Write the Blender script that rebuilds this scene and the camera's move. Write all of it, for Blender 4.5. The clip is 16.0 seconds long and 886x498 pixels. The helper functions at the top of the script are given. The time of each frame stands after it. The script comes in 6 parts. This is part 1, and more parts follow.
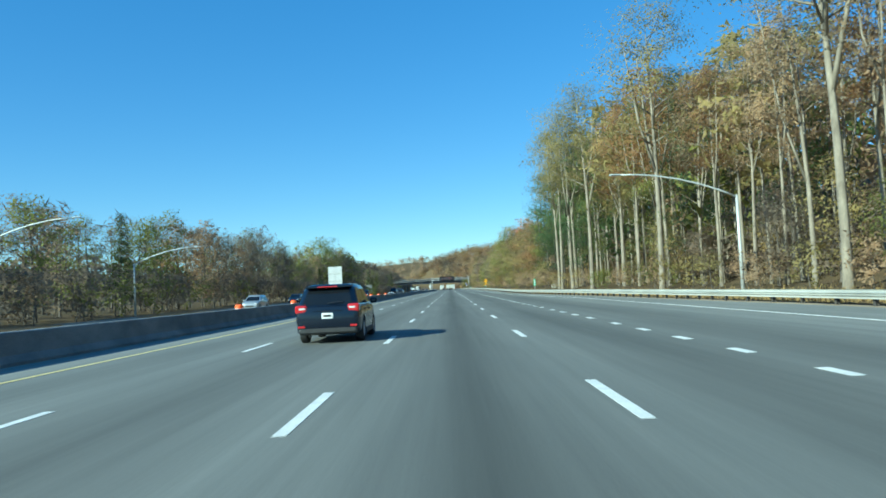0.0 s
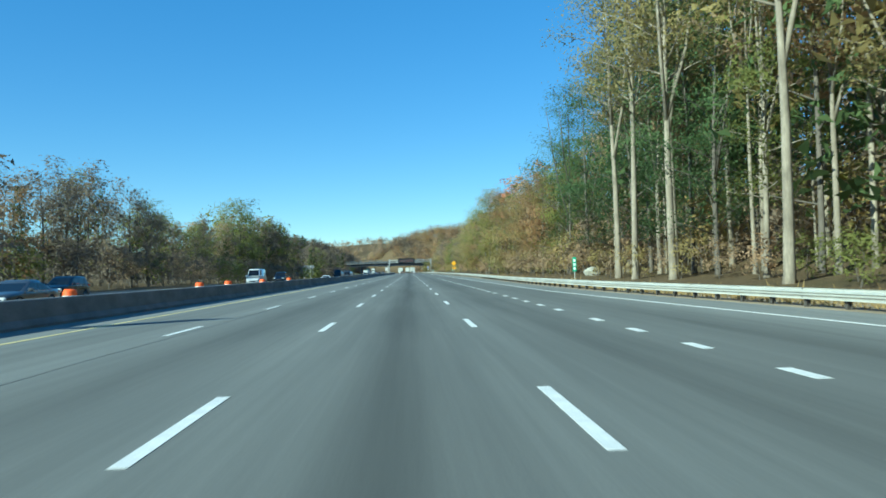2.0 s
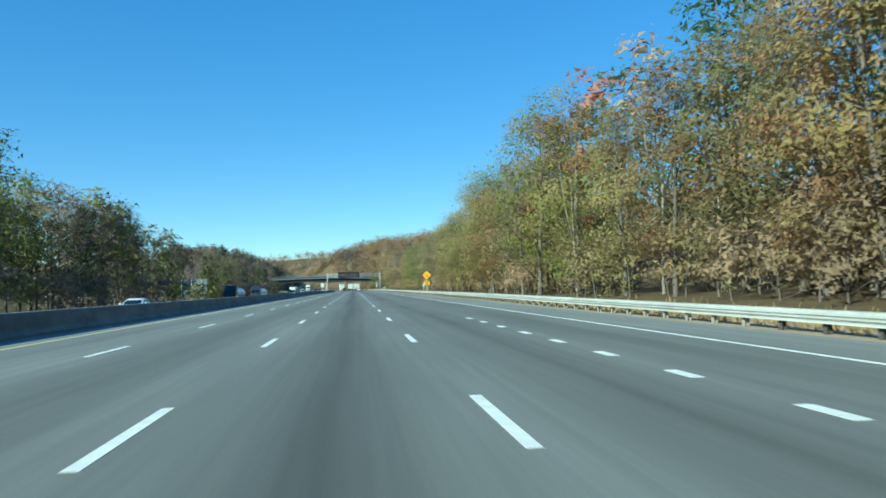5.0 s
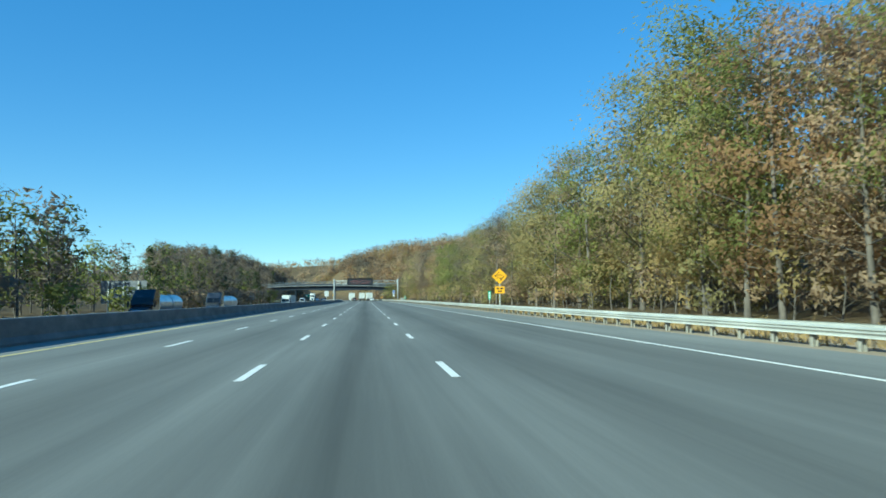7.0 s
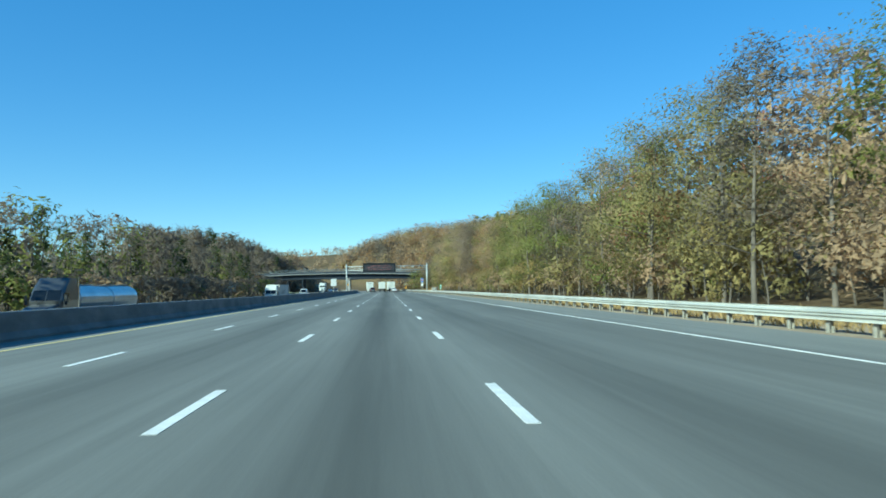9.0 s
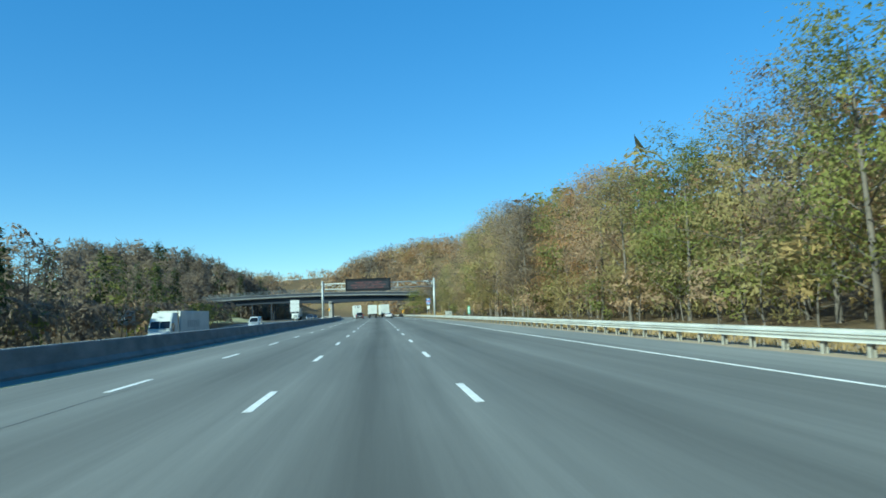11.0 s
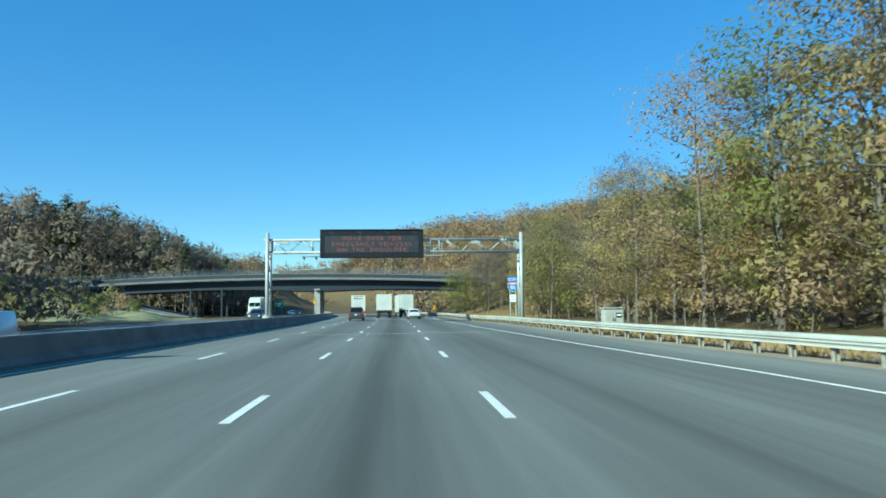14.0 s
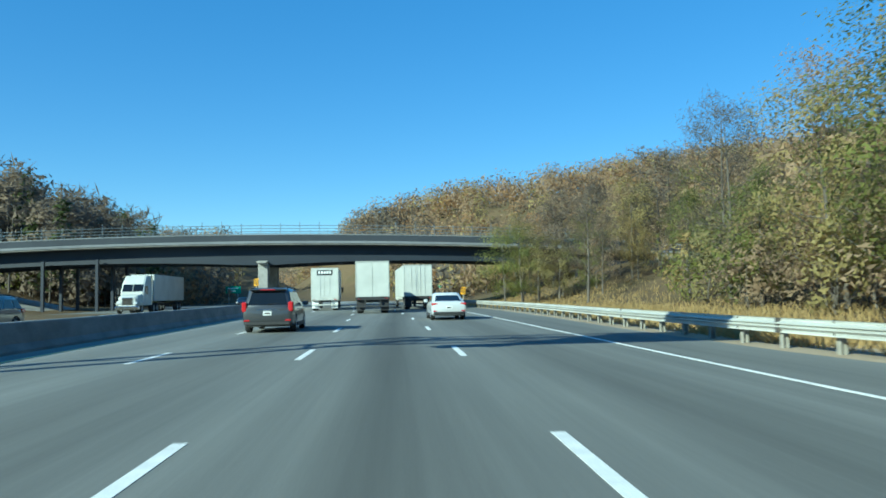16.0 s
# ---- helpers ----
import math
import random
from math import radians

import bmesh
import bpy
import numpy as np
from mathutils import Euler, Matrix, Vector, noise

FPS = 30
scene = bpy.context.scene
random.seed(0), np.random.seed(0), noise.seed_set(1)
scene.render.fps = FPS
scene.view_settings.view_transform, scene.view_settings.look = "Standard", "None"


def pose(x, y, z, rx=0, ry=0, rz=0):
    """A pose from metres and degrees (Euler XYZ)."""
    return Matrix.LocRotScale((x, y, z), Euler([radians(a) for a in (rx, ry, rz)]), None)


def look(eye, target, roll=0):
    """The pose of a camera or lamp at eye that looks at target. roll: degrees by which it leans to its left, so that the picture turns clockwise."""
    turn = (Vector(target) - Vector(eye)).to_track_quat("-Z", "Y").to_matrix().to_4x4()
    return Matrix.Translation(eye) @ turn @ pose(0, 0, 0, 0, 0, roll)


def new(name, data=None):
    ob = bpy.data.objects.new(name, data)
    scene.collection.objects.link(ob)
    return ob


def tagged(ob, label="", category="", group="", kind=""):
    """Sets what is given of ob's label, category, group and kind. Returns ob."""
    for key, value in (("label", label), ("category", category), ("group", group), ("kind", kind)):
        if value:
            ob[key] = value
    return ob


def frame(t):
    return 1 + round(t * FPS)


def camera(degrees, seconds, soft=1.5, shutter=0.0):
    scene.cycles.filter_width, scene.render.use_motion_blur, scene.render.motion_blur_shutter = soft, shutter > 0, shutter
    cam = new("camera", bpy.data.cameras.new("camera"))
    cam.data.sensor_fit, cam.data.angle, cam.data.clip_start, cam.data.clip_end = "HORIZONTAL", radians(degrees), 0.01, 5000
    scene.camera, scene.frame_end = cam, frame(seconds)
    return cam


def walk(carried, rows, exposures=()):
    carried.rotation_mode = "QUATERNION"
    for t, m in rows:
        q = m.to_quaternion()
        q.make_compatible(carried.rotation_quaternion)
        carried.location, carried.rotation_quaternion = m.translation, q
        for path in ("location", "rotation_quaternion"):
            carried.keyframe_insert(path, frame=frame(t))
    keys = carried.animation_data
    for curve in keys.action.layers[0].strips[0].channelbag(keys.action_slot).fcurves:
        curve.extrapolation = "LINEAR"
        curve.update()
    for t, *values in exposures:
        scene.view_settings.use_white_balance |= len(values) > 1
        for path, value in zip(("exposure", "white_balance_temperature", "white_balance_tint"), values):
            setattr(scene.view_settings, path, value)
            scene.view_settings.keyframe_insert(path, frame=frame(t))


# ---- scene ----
cam = camera(61.9, 16.0, soft=1.7, shutter=0.1)
PATH = [
    (0, (-0.06, 0.91, 1.383), (-0.074, 2.907, 1.489), -2.9),
    (0.5, (-0.016, 16.398, 1.37), (0.016, 18.396, 1.456), -1.6),
    (1, (0.088, 32.158, 1.379), (0.15, 34.155, 1.45), -1.1),
    (1.5, (0.214, 47.9, 1.382), (0.297, 49.897, 1.446), -1.2),
    (2, (0.323, 63.77, 1.374), (0.413, 65.767, 1.432), -1.5),
    (2.5, (0.436, 79.935, 1.354), (0.538, 81.932, 1.415), -1.7),
    (3, (0.436, 96.049, 1.326), (0.59, 98.042, 1.386), -1.3),
    (3.5, (0.429, 112.021, 1.367), (0.651, 114.008, 1.419), -1.5),
    (4, (0.395, 128.28, 1.366), (0.652, 130.263, 1.429), -2.0),
    (6.5, (0.338, 210.243, 1.348), (0.544, 212.227, 1.479), -0.4),
    (7, (0.288, 227.225, 1.363), (0.496, 229.21, 1.494), -0.5),
    (7.5, (0.295, 243.896, 1.368), (0.506, 245.881, 1.494), -0.8),
    (8, (0.274, 260.633, 1.38), (0.463, 262.621, 1.486), -1.3),
    (8.5, (0.379, 277.247, 1.329), (0.531, 279.239, 1.42), -0.9),
    (9, (0.42, 293.693, 1.342), (0.572, 295.685, 1.446), -0.9),
    (11.5, (0.178, 379.026, 1.482), (0.359, 381.01, 1.659), -2.1),
    (12, (0.124, 395.47, 1.455), (0.294, 397.455, 1.64), -0.9),
    (12.5, (0.145, 411.883, 1.439), (0.305, 413.869, 1.608), -0.9),
    (13, (0.224, 428.522, 1.436), (0.376, 430.509, 1.605), -0.8),
    (13.5, (0.327, 445.303, 1.415), (0.466, 447.292, 1.58), -0.8),
    (14, (0.344, 461.935, 1.422), (0.473, 463.924, 1.583), -0.6),
    (14.5, (0.245, 478.453, 1.428), (0.378, 480.443, 1.582), -0.9),
    (15, (0.31, 495.205, 1.378), (0.438, 497.196, 1.521), -1.8),
    (15.5, (0.23, 511.805, 1.372), (0.343, 513.798, 1.501), -1.8),
    (15.7, (0.24, 518.162, 1.385), (0.369, 520.154, 1.508), -1.1),
    (16, (0.25, 528.292, 1.385), (0.379, 530.285, 1.506), -1.1),
]
walk(cam, [(t, look(eye, target, roll)) for t, eye, target, roll in PATH],
     [(0.0, 1.1, 5680, -23), (16.0, 1.1, 5680, -23)])

# ---- light ----
SUN_DIR = Vector((1.55, 1.27, -1.0)).normalized()
world = bpy.data.worlds.new("sky")
scene.world = world
world.use_nodes = True
wn = world.node_tree.nodes
sky = wn.new("ShaderNodeTexSky")
sky.sky_type, sky.sun_disc = "NISHITA", False
sky.sun_elevation = math.asin(-SUN_DIR.z)
sky.sun_rotation = math.atan2(-SUN_DIR.x, -SUN_DIR.y)
sky.altitude, sky.air_density, sky.dust_density, sky.ozone_density = 2000, 1.0, 0.0, 1.5
deep_blue = wn.new("ShaderNodeHueSaturation")
deep_blue.inputs["Saturation"].default_value, deep_blue.inputs["Hue"].default_value = 1.62, 0.514
even = wn.new("ShaderNodeGamma")
even.inputs[1].default_value = 0.54
world.node_tree.links.new(sky.outputs[0], even.inputs[0])
cool = wn.new("ShaderNodeMix")
cool.data_type, cool.blend_type = "RGBA", "MULTIPLY"
cool.inputs[0].default_value, cool.inputs[7].default_value = 1.0, (0.9, 0.98, 1.06, 1.0)
world.node_tree.links.new(even.outputs[0], cool.inputs[6])
world.node_tree.links.new(cool.outputs[2], deep_blue.inputs["Color"])
world.node_tree.links.new(deep_blue.outputs[0], wn["Background"].inputs[0])
wn["Background"].inputs[1].default_value = 0.165
sun_data = bpy.data.lights.new("sun", "SUN")
sun_data.energy, sun_data.angle, sun_data.color = 3.9, radians(0.5), (1.0, 0.95, 0.86)
sun = new("sun", sun_data)
sun.rotation_euler = SUN_DIR.to_track_quat("-Z", "Y").to_euler()


# ---- plan of the motorway: x across, y along ----
def table(rows, y):
    return float(np.interp(y, [r[0] for r in rows], [r[1] for r in rows]))


EDGE = [(-80, 11.0), (62, 10.9), (108, 8.42), (445, 8.38), (462, 8.35), (478, 8.1), (489, 7.55), (505, 7.05), (522, 6.55), (530, 6.45), (540, 6.15), (556, 6.2), (580, 6.6), (1200, 6.6)]
RAIL = [(-80, 14.9), (30, 14.6), (72, 13.0), (105, 10.9), (130, 10.65), (190, 11.5), (230, 11.85), (400, 11.8), (430, 11.9), (480, 11.2), (500, 10.5), (532, 10.1), (545, 9.0), (557, 9.1), (568, 9.6), (585, 10.1), (1200, 10.3)]
WALL = [(-80, -10.9), (60, -10.9), (100, -10.6), (330, -10.2), (400, -9.5), (535, -9.3), (548, -9.7), (600, -9.6), (1200, -9.2)]


def bend(y):
    """How far the road has swung to the side at y."""
    return -max(0.0, y - 530.0) ** 2 / 2400.0


DIP = [(-80, 0.0), (190, 0.0), (290, -1.3), (380, -1.4), (430, -1.7), (480, -1.2), (545, 0.0), (1200, 0.0)]


def low(y):
    """How far the opposite carriageway lies below this one."""
    return np.interp(y, [r[0] for r in DIP], [r[1] for r in DIP])


def smooth(a, b, v):
    u = np.clip((v - a) / (b - a), 0, 1)
    return u * u * (3 - 2 * u)


# the wooded ridge behind the bridge: x and the height of its back
RIDGE = [(-420, 10), (-80, 16), (-40, 20), (-25, 20), (-10, 23), (0, 23), (20, 25), (60, 27), (100, 30), (240, 36)]


def height(x, y):
    """The lie of the land (arrays or numbers)."""
    x, y = np.asarray(x, float), np.asarray(y, float)
    u = x + np.maximum(0, y - 530) ** 2 / 2400.0
    right = 0.08 * np.maximum(0, u - 14.5) + 0.3 * np.maximum(0, u - 25)
    right = np.minimum(right, 15) * (1 - 0.6 * smooth(640, 740, y)) * (0.75 + 0.25 * (1 - smooth(180, 240, y)))
    bank = smooth(545, 600, y) * 5.2 * smooth(15.5, 36, u) * (1 - smooth(640, 700, y))
    left = 0.05 * np.maximum(0, -u - 37) + smooth(570, 612, y) * 4.8 * smooth(42, 68, -u) * (1 - smooth(640, 700, y))
    left = np.minimum(left, 6) + low(y) * smooth(10.2, 11.8, -u)
    hill = np.interp(x, [r[0] for r in RIDGE], [r[1] for r in RIDGE]) * np.exp(-((y - 850) / 110.0) ** 2) * smooth(6, 26, np.abs(u))
    hill = hill + 46 * np.exp(-(((x + 40) / 300.0) ** 2 + ((y - 1350) / 160.0) ** 2)) + 26 * np.exp(-(((x - 260) / 220.0) ** 2 + ((y - 700) / 420.0) ** 2))
    wave = 0.25 * np.sin(x * 0.21 + y * 0.05) * np.sin(y * 0.11 - x * 0.07) * smooth(16, 30, np.abs(u))
    return -0.06 + np.where(u > 0, np.maximum(right, bank), left) + hill * smooth(40, 110, np.hypot(np.maximum(0, np.abs(u) - 18), np.maximum(0, y - 640) * 0.6)) + wave


# ---- materials ----
def material(name, build, rough=0.8, metal=0.0, spec=0.5):
    mat = bpy.data.materials.new(name)
    mat.use_nodes = True
    nt = mat.node_tree
    bsdf = nt.nodes["Principled BSDF"]
    bsdf.inputs["Roughness"].default_value, bsdf.inputs["Metallic"].default_value = rough, metal
    bsdf.inputs["Specular IOR Level"].default_value = spec
    if build:
        build(nt, bsdf)
    return mat


def node(nt, kind, **sets):
    n = nt.nodes.new(kind)
    for key, value in sets.items():
        n.inputs[key.replace("_", " ")].default_value = value
    return n


def ramp(nt, source, stops):
    r = nt.nodes.new("ShaderNodeValToRGB")
    els = r.color_ramp.elements
    while len(els) < len(stops):
        els.new(0.5)
    for e, (p, c) in zip(els, stops):
        e.position, e.color = p, (*c, 1)
    nt.links.new(source, r.inputs[0])
    return r.outputs[0]


def mixed(nt, a, b, fac, kind="MIX"):
    m = nt.nodes.new("ShaderNodeMix")
    m.data_type, m.blend_type = "RGBA", kind
    for s, v in ((m.inputs[0], fac), (m.inputs[6], a), (m.inputs[7], b)):
        if isinstance(v, (int, float)):
            s.default_value = v
        elif isinstance(v, tuple):
            s.default_value = (*v, 1)
        else:
            nt.links.new(v, s)
    return m.outputs[2]


def coords(nt, scale=(1, 1, 1)):
    c = nt.nodes.new("ShaderNodeTexCoord")
    m = nt.nodes.new("ShaderNodeMapping")
    m.inputs["Scale"].default_value = scale
    nt.links.new(c.outputs["Object"], m.inputs[0])
    return m.outputs[0]


def noise_of(nt, vec, scale, detail=4.0, rough=0.6):
    n = node(nt, "ShaderNodeTexNoise", Scale=scale, Detail=detail, Roughness=rough)
    nt.links.new(vec, n.inputs["Vector"])
    return n.outputs["Fac"]


def bump(nt, bsdf, height_out, strength=0.3, dist=0.01):
    b = node(nt, "ShaderNodeBump", Strength=strength, Distance=dist)
    nt.links.new(height_out, b.inputs["Height"])
    nt.links.new(b.outputs[0], bsdf.inputs["Normal"])


def speckled(name, dark, light, scale=6.0, stretch=(1, 1, 1), rough=0.85, metal=0.0, bumps=0.2, fine=60.0, spec=0.5):
    """A surface that varies between two colours at a coarse and a fine scale."""
    def build(nt, bsdf):
        v = coords(nt, stretch)
        a = noise_of(nt, v, scale)
        b = noise_of(nt, v, fine, 2.0)
        col = ramp(nt, a, [(0.3, dark), (0.7, light)])
        col = mixed(nt, col, ramp(nt, b, [(0.25, (0.7, 0.7, 0.7)), (0.75, (1.25, 1.25, 1.25))]), 0.6, "MULTIPLY")
        nt.links.new(col, bsdf.inputs["Base Color"])
        if bumps:
            bump(nt, bsdf, b, bumps)
    return material(name, build, rough, metal, spec)


def road_look(nt, bsdf):
    v = coords(nt)
    sep = nt.nodes.new("ShaderNodeSeparateXYZ")
    nt.links.new(v, sep.inputs[0])
    wob = noise_of(nt, coords(nt, (0.2, 0.02, 1)), 1.0, 2.0)
    shift = node(nt, "ShaderNodeMath")
    shift.operation = "MULTIPLY_ADD"
    shift.inputs[1].default_value = 0.9
    nt.links.new(wob, shift.inputs[0])
    nt.links.new(sep.outputs[0], shift.inputs[2])
    unit = nt.nodes.new("ShaderNodeMapRange")
    unit.inputs["From Min"].default_value, unit.inputs["From Max"].default_value = -11.55, 16.45
    nt.links.new(shift.outputs[0], unit.inputs[0])

    def at(x, c):
        return ((x + 12.0) / 28.0, (c * 1.02, c * 1.03, c * 0.96))
    stops = [at(-12, 0.215), at(-9.6, 0.225), at(-8.7, 0.19), at(-7.3, 0.15), at(-5.6, 0.185), at(-3.9, 0.115), at(-1.9, 0.172), at(-0.75, 0.145), at(0.1, 0.085),
             at(0.95, 0.14), at(1.9, 0.172), at(3.7, 0.112), at(5.2, 0.16), at(6.9, 0.128), at(8.2, 0.155), at(9.2, 0.2), at(15, 0.22)]
    col = ramp(nt, unit.outputs[0], stops)
    streak = noise_of(nt, coords(nt, (2.2, 0.035, 1)), 1.0, 5.0, 0.7)
    col = mixed(nt, col, ramp(nt, streak, [(0.3, (0.8, 0.8, 0.8)), (0.7, (1.18, 1.18, 1.17))]), 0.8, "MULTIPLY")
    patch = noise_of(nt, coords(nt, (0.35, 0.05, 1)), 1.0, 3.0)
    col = mixed(nt, col, ramp(nt, patch, [(0.35, (0.86, 0.87, 0.88)), (0.65, (1.1, 1.1, 1.1))]), 0.8, "MULTIPLY")
    grain = noise_of(nt, v, 45.0, 3.0, 0.8)
    col = mixed(nt, col, ramp(nt, grain, [(0.25, (0.72, 0.72, 0.72)), (0.75, (1.28, 1.28, 1.28))]), 0.7, "MULTIPLY")
    nt.links.new(col, bsdf.inputs["Base Color"])
    bump(nt, bsdf, grain, 0.25, 0.006)


def plain_road_look(nt, bsdf):
    streak = noise_of(nt, coords(nt, (1.2, 0.03, 1)), 1.0, 5.0, 0.7)
    grain = noise_of(nt, coords(nt), 40.0, 3.0, 0.8)
    col = ramp(nt, streak, [(0.3, (0.102, 0.104, 0.098)), (0.7, (0.173, 0.175, 0.165))])
    nt.links.new(mixed(nt, col, ramp(nt, grain, [(0.25, (0.75, 0.75, 0.75)), (0.75, (1.25, 1.25, 1.25))]), 0.7, "MULTIPLY"), bsdf.inputs["Base Color"])


def ground_look(nt, bsdf):
    v = coords(nt)
    big = noise_of(nt, v, 0.09, 4.0)
    mid = noise_of(nt, v, 1.3, 5.0, 0.7)
    fine = noise_of(nt, v, 11.0, 4.0, 0.8)
    col = ramp(nt, big, [(0.35, (0.095, 0.07, 0.042)), (0.5, (0.125, 0.096, 0.054)), (0.62, (0.085, 0.08, 0.04))])
    litter = ramp(nt, mid, [(0.35, (0.1, 0.066, 0.036)), (0.6, (0.185, 0.13, 0.068))])
    col = mixed(nt, col, litter, 0.5)
    col = mixed(nt, col, ramp(nt, fine, [(0.3, (0.55, 0.55, 0.55)), (0.7, (1.35, 1.3, 1.25))]), 0.85, "MULTIPLY")
    nt.links.new(col, bsdf.inputs["Base Color"])
    bump(nt, bsdf, fine, 0.8, 0.08)


def leaf_material(name, tones, warm=(1.0, 1.0, 1.0)):
    """Leaves: each clump takes one of the tones, with light shining through."""
    tones = [tuple(a * b for a, b in zip(c, warm)) for c in tones]
    mat = bpy.data.materials.new(name)
    mat.use_nodes = True
    nt = mat.node_tree
    nt.nodes.remove(nt.nodes["Principled BSDF"])
    geo = nt.nodes.new("ShaderNodeNewGeometry")
    info = nt.nodes.new("ShaderNodeObjectInfo")
    mass = noise_of(nt, coords(nt), 0.55, 3.0, 0.6)
    pick = node(nt, "ShaderNodeMath")
    pick.operation = "MULTIPLY_ADD"
    pick.inputs[1].default_value = 0.16
    lift = node(nt, "ShaderNodeMapRange")
    for slot, value in zip(("From Min", "From Max", "To Min", "To Max"), (0.3, 0.7, 0.0, 0.65)):
        lift.inputs[slot].default_value = value
    nt.links.new(mass, lift.inputs[0])
    nt.links.new(geo.outputs["Random Per Island"], pick.inputs[0])
    nt.links.new(lift.outputs[0], pick.inputs[2])
    col = ramp(nt, pick.outputs[0], [(i / max(1, len(tones) - 1), c) for i, c in enumerate(sorted(tones))])
    whole = ramp(nt, info.outputs["Random"], [(0.0, (0.9, 0.9, 0.86)), (0.5, (1.16, 1.12, 1.02)), (1.0, (1.36, 1.25, 1.1))])
    col = mixed(nt, col, whole, 1.0, "MULTIPLY")
    d, tr, mx = nt.nodes.new("ShaderNodeBsdfDiffuse"), nt.nodes.new("ShaderNodeBsdfTranslucent"), nt.nodes.new("ShaderNodeMixShader")
    mx.inputs[0].default_value = 0.54
    nt.links.new(col, d.inputs[0])
    nt.links.new(col, tr.inputs[0])
    nt.links.new(d.outputs[0], mx.inputs[1])
    nt.links.new(tr.outputs[0], mx.inputs[2])
    nt.links.new(mx.outputs[0], nt.nodes["Material Output"].inputs[0])
    return mat


def paint(name, colour, rough=0.3, metal=0.0, coat=0.0, dirt=0.25):
    def build(nt, bsdf):
        a = noise_of(nt, coords(nt), 1.7, 5.0, 0.7)
        dull = tuple(c * (1 - dirt) + 0.12 * dirt for c in colour)
        nt.links.new(ramp(nt, a, [(0.35, dull), (0.65, colour)]), bsdf.inputs["Base Color"])
        bsdf.inputs["Coat Weight"].default_value = coat
        bsdf.inputs["Coat Roughness"].default_value = 0.06
    return material(name, build, rough, metal)


def glow(name, colour, strength):
    def build(nt, bsdf):
        bsdf.inputs["Base Color"].default_value = (*colour, 1)
        bsdf.inputs["Emission Color"].default_value = (*colour, 1)
        bsdf.inputs["Emission Strength"].default_value = strength
    return material(name, build, 0.4)


M_ROAD = material("asphalt_main", road_look, 0.9, 0.0, 0.3)
M_ROAD2 = material("asphalt_far", plain_road_look, 0.9, 0.0, 0.3)
M_GROUND = material("leaf_litter_ground", ground_look, 0.95, 0.0, 0.2)
M_WHITE = speckled("road_paint_white", (0.6, 0.6, 0.58), (0.82, 0.82, 0.8), 2.0, fine=40.0, rough=0.7)
M_YELLOW = speckled("road_paint_yellow", (0.58, 0.47, 0.2), (0.72, 0.6, 0.28), 1.0, (1, 0.2, 1), fine=30.0, rough=0.7)
M_CONC = speckled("concrete", (0.2, 0.195, 0.18), (0.36, 0.35, 0.33), 0.7, (1, 0.5, 1), fine=25.0)
M_CONC_SUNLIT = speckled("sunlit_tone_concrete", (0.36, 0.35, 0.33), (0.56, 0.55, 0.52), 0.7, (1, 0.4, 1), fine=20.0)
M_CONC_DARK = speckled("weathered_concrete", (0.13, 0.125, 0.115), (0.24, 0.23, 0.21), 0.6, (1, 1, 2), fine=18.0)
M_GALV = speckled("galvanised_steel", (0.48, 0.475, 0.43), (0.65, 0.645, 0.59), 1.2, (1, 0.3, 1), 0.5, 0.35, 0.05)
M_SCRAPE = speckled("scraped_asphalt", (0.2, 0.205, 0.196), (0.3, 0.305, 0.292), 3.0, fine=30.0)
M_TAR = speckled("crack_sealant", (0.06, 0.062, 0.06), (0.1, 0.102, 0.098), 3.0, rough=0.7)
M_POST_DARK = speckled("dark_weathered_timber", (0.045, 0.04, 0.036), (0.1, 0.09, 0.08), 2.0, rough=0.85)
M_FENCE = speckled("blue_grey_fence_steel", (0.1, 0.12, 0.14), (0.16, 0.19, 0.21), 2.0, rough=0.6)
M_GRASS = speckled("pale_dry_turf", (0.15, 0.15, 0.065), (0.33, 0.3, 0.15), 0.35, fine=7.0, bumps=0.6)
M_SOIL = speckled("sandy_verge_soil", (0.26, 0.2, 0.13), (0.42, 0.33, 0.22), 0.8, (1, 0.4, 1), fine=9.0, bumps=0.5)
M_POSTS = speckled("weathered_timber_and_steel_post", (0.2, 0.19, 0.16), (0.38, 0.36, 0.31), 2.0, rough=0.8)
M_GANTRY = speckled("grey_gantry_steel", (0.33, 0.35, 0.35), (0.48, 0.5, 0.49), 1.2, (1, 1, 0.3), 0.55, 0.3, 0.05)
# near-black blue-grey, far darker than the other concretes
M_BRIDGE_WALL = speckled("dark_blue_grey_concrete", (0.024, 0.029, 0.039), (0.038, 0.045, 0.058), 0.5, (0.4, 1, 1))
# blue-grey steel, taken near black to hold the shade below the deck
M_STEEL_GIRDER = speckled("painted_steel_with_shade", (0.009, 0.013, 0.023), (0.016, 0.023, 0.036), 0.4, (0.3, 1, 1), 0.55)
M_PARAPET = speckled("parapet_concrete", (0.15, 0.155, 0.165), (0.22, 0.23, 0.24), 0.5, (0.4, 1, 1))
M_BARK_PALE = speckled("pale_bark", (0.15, 0.125, 0.095), (0.36, 0.31, 0.24), 1.6, (1, 1, 0.3), 0.9, 0, 0.6, 12.0)
M_BARK = speckled("grey_brown_bark", (0.07, 0.06, 0.05), (0.17, 0.145, 0.118), 1.6, (1, 1, 0.3), 0.9, 0, 0.6, 12.0)
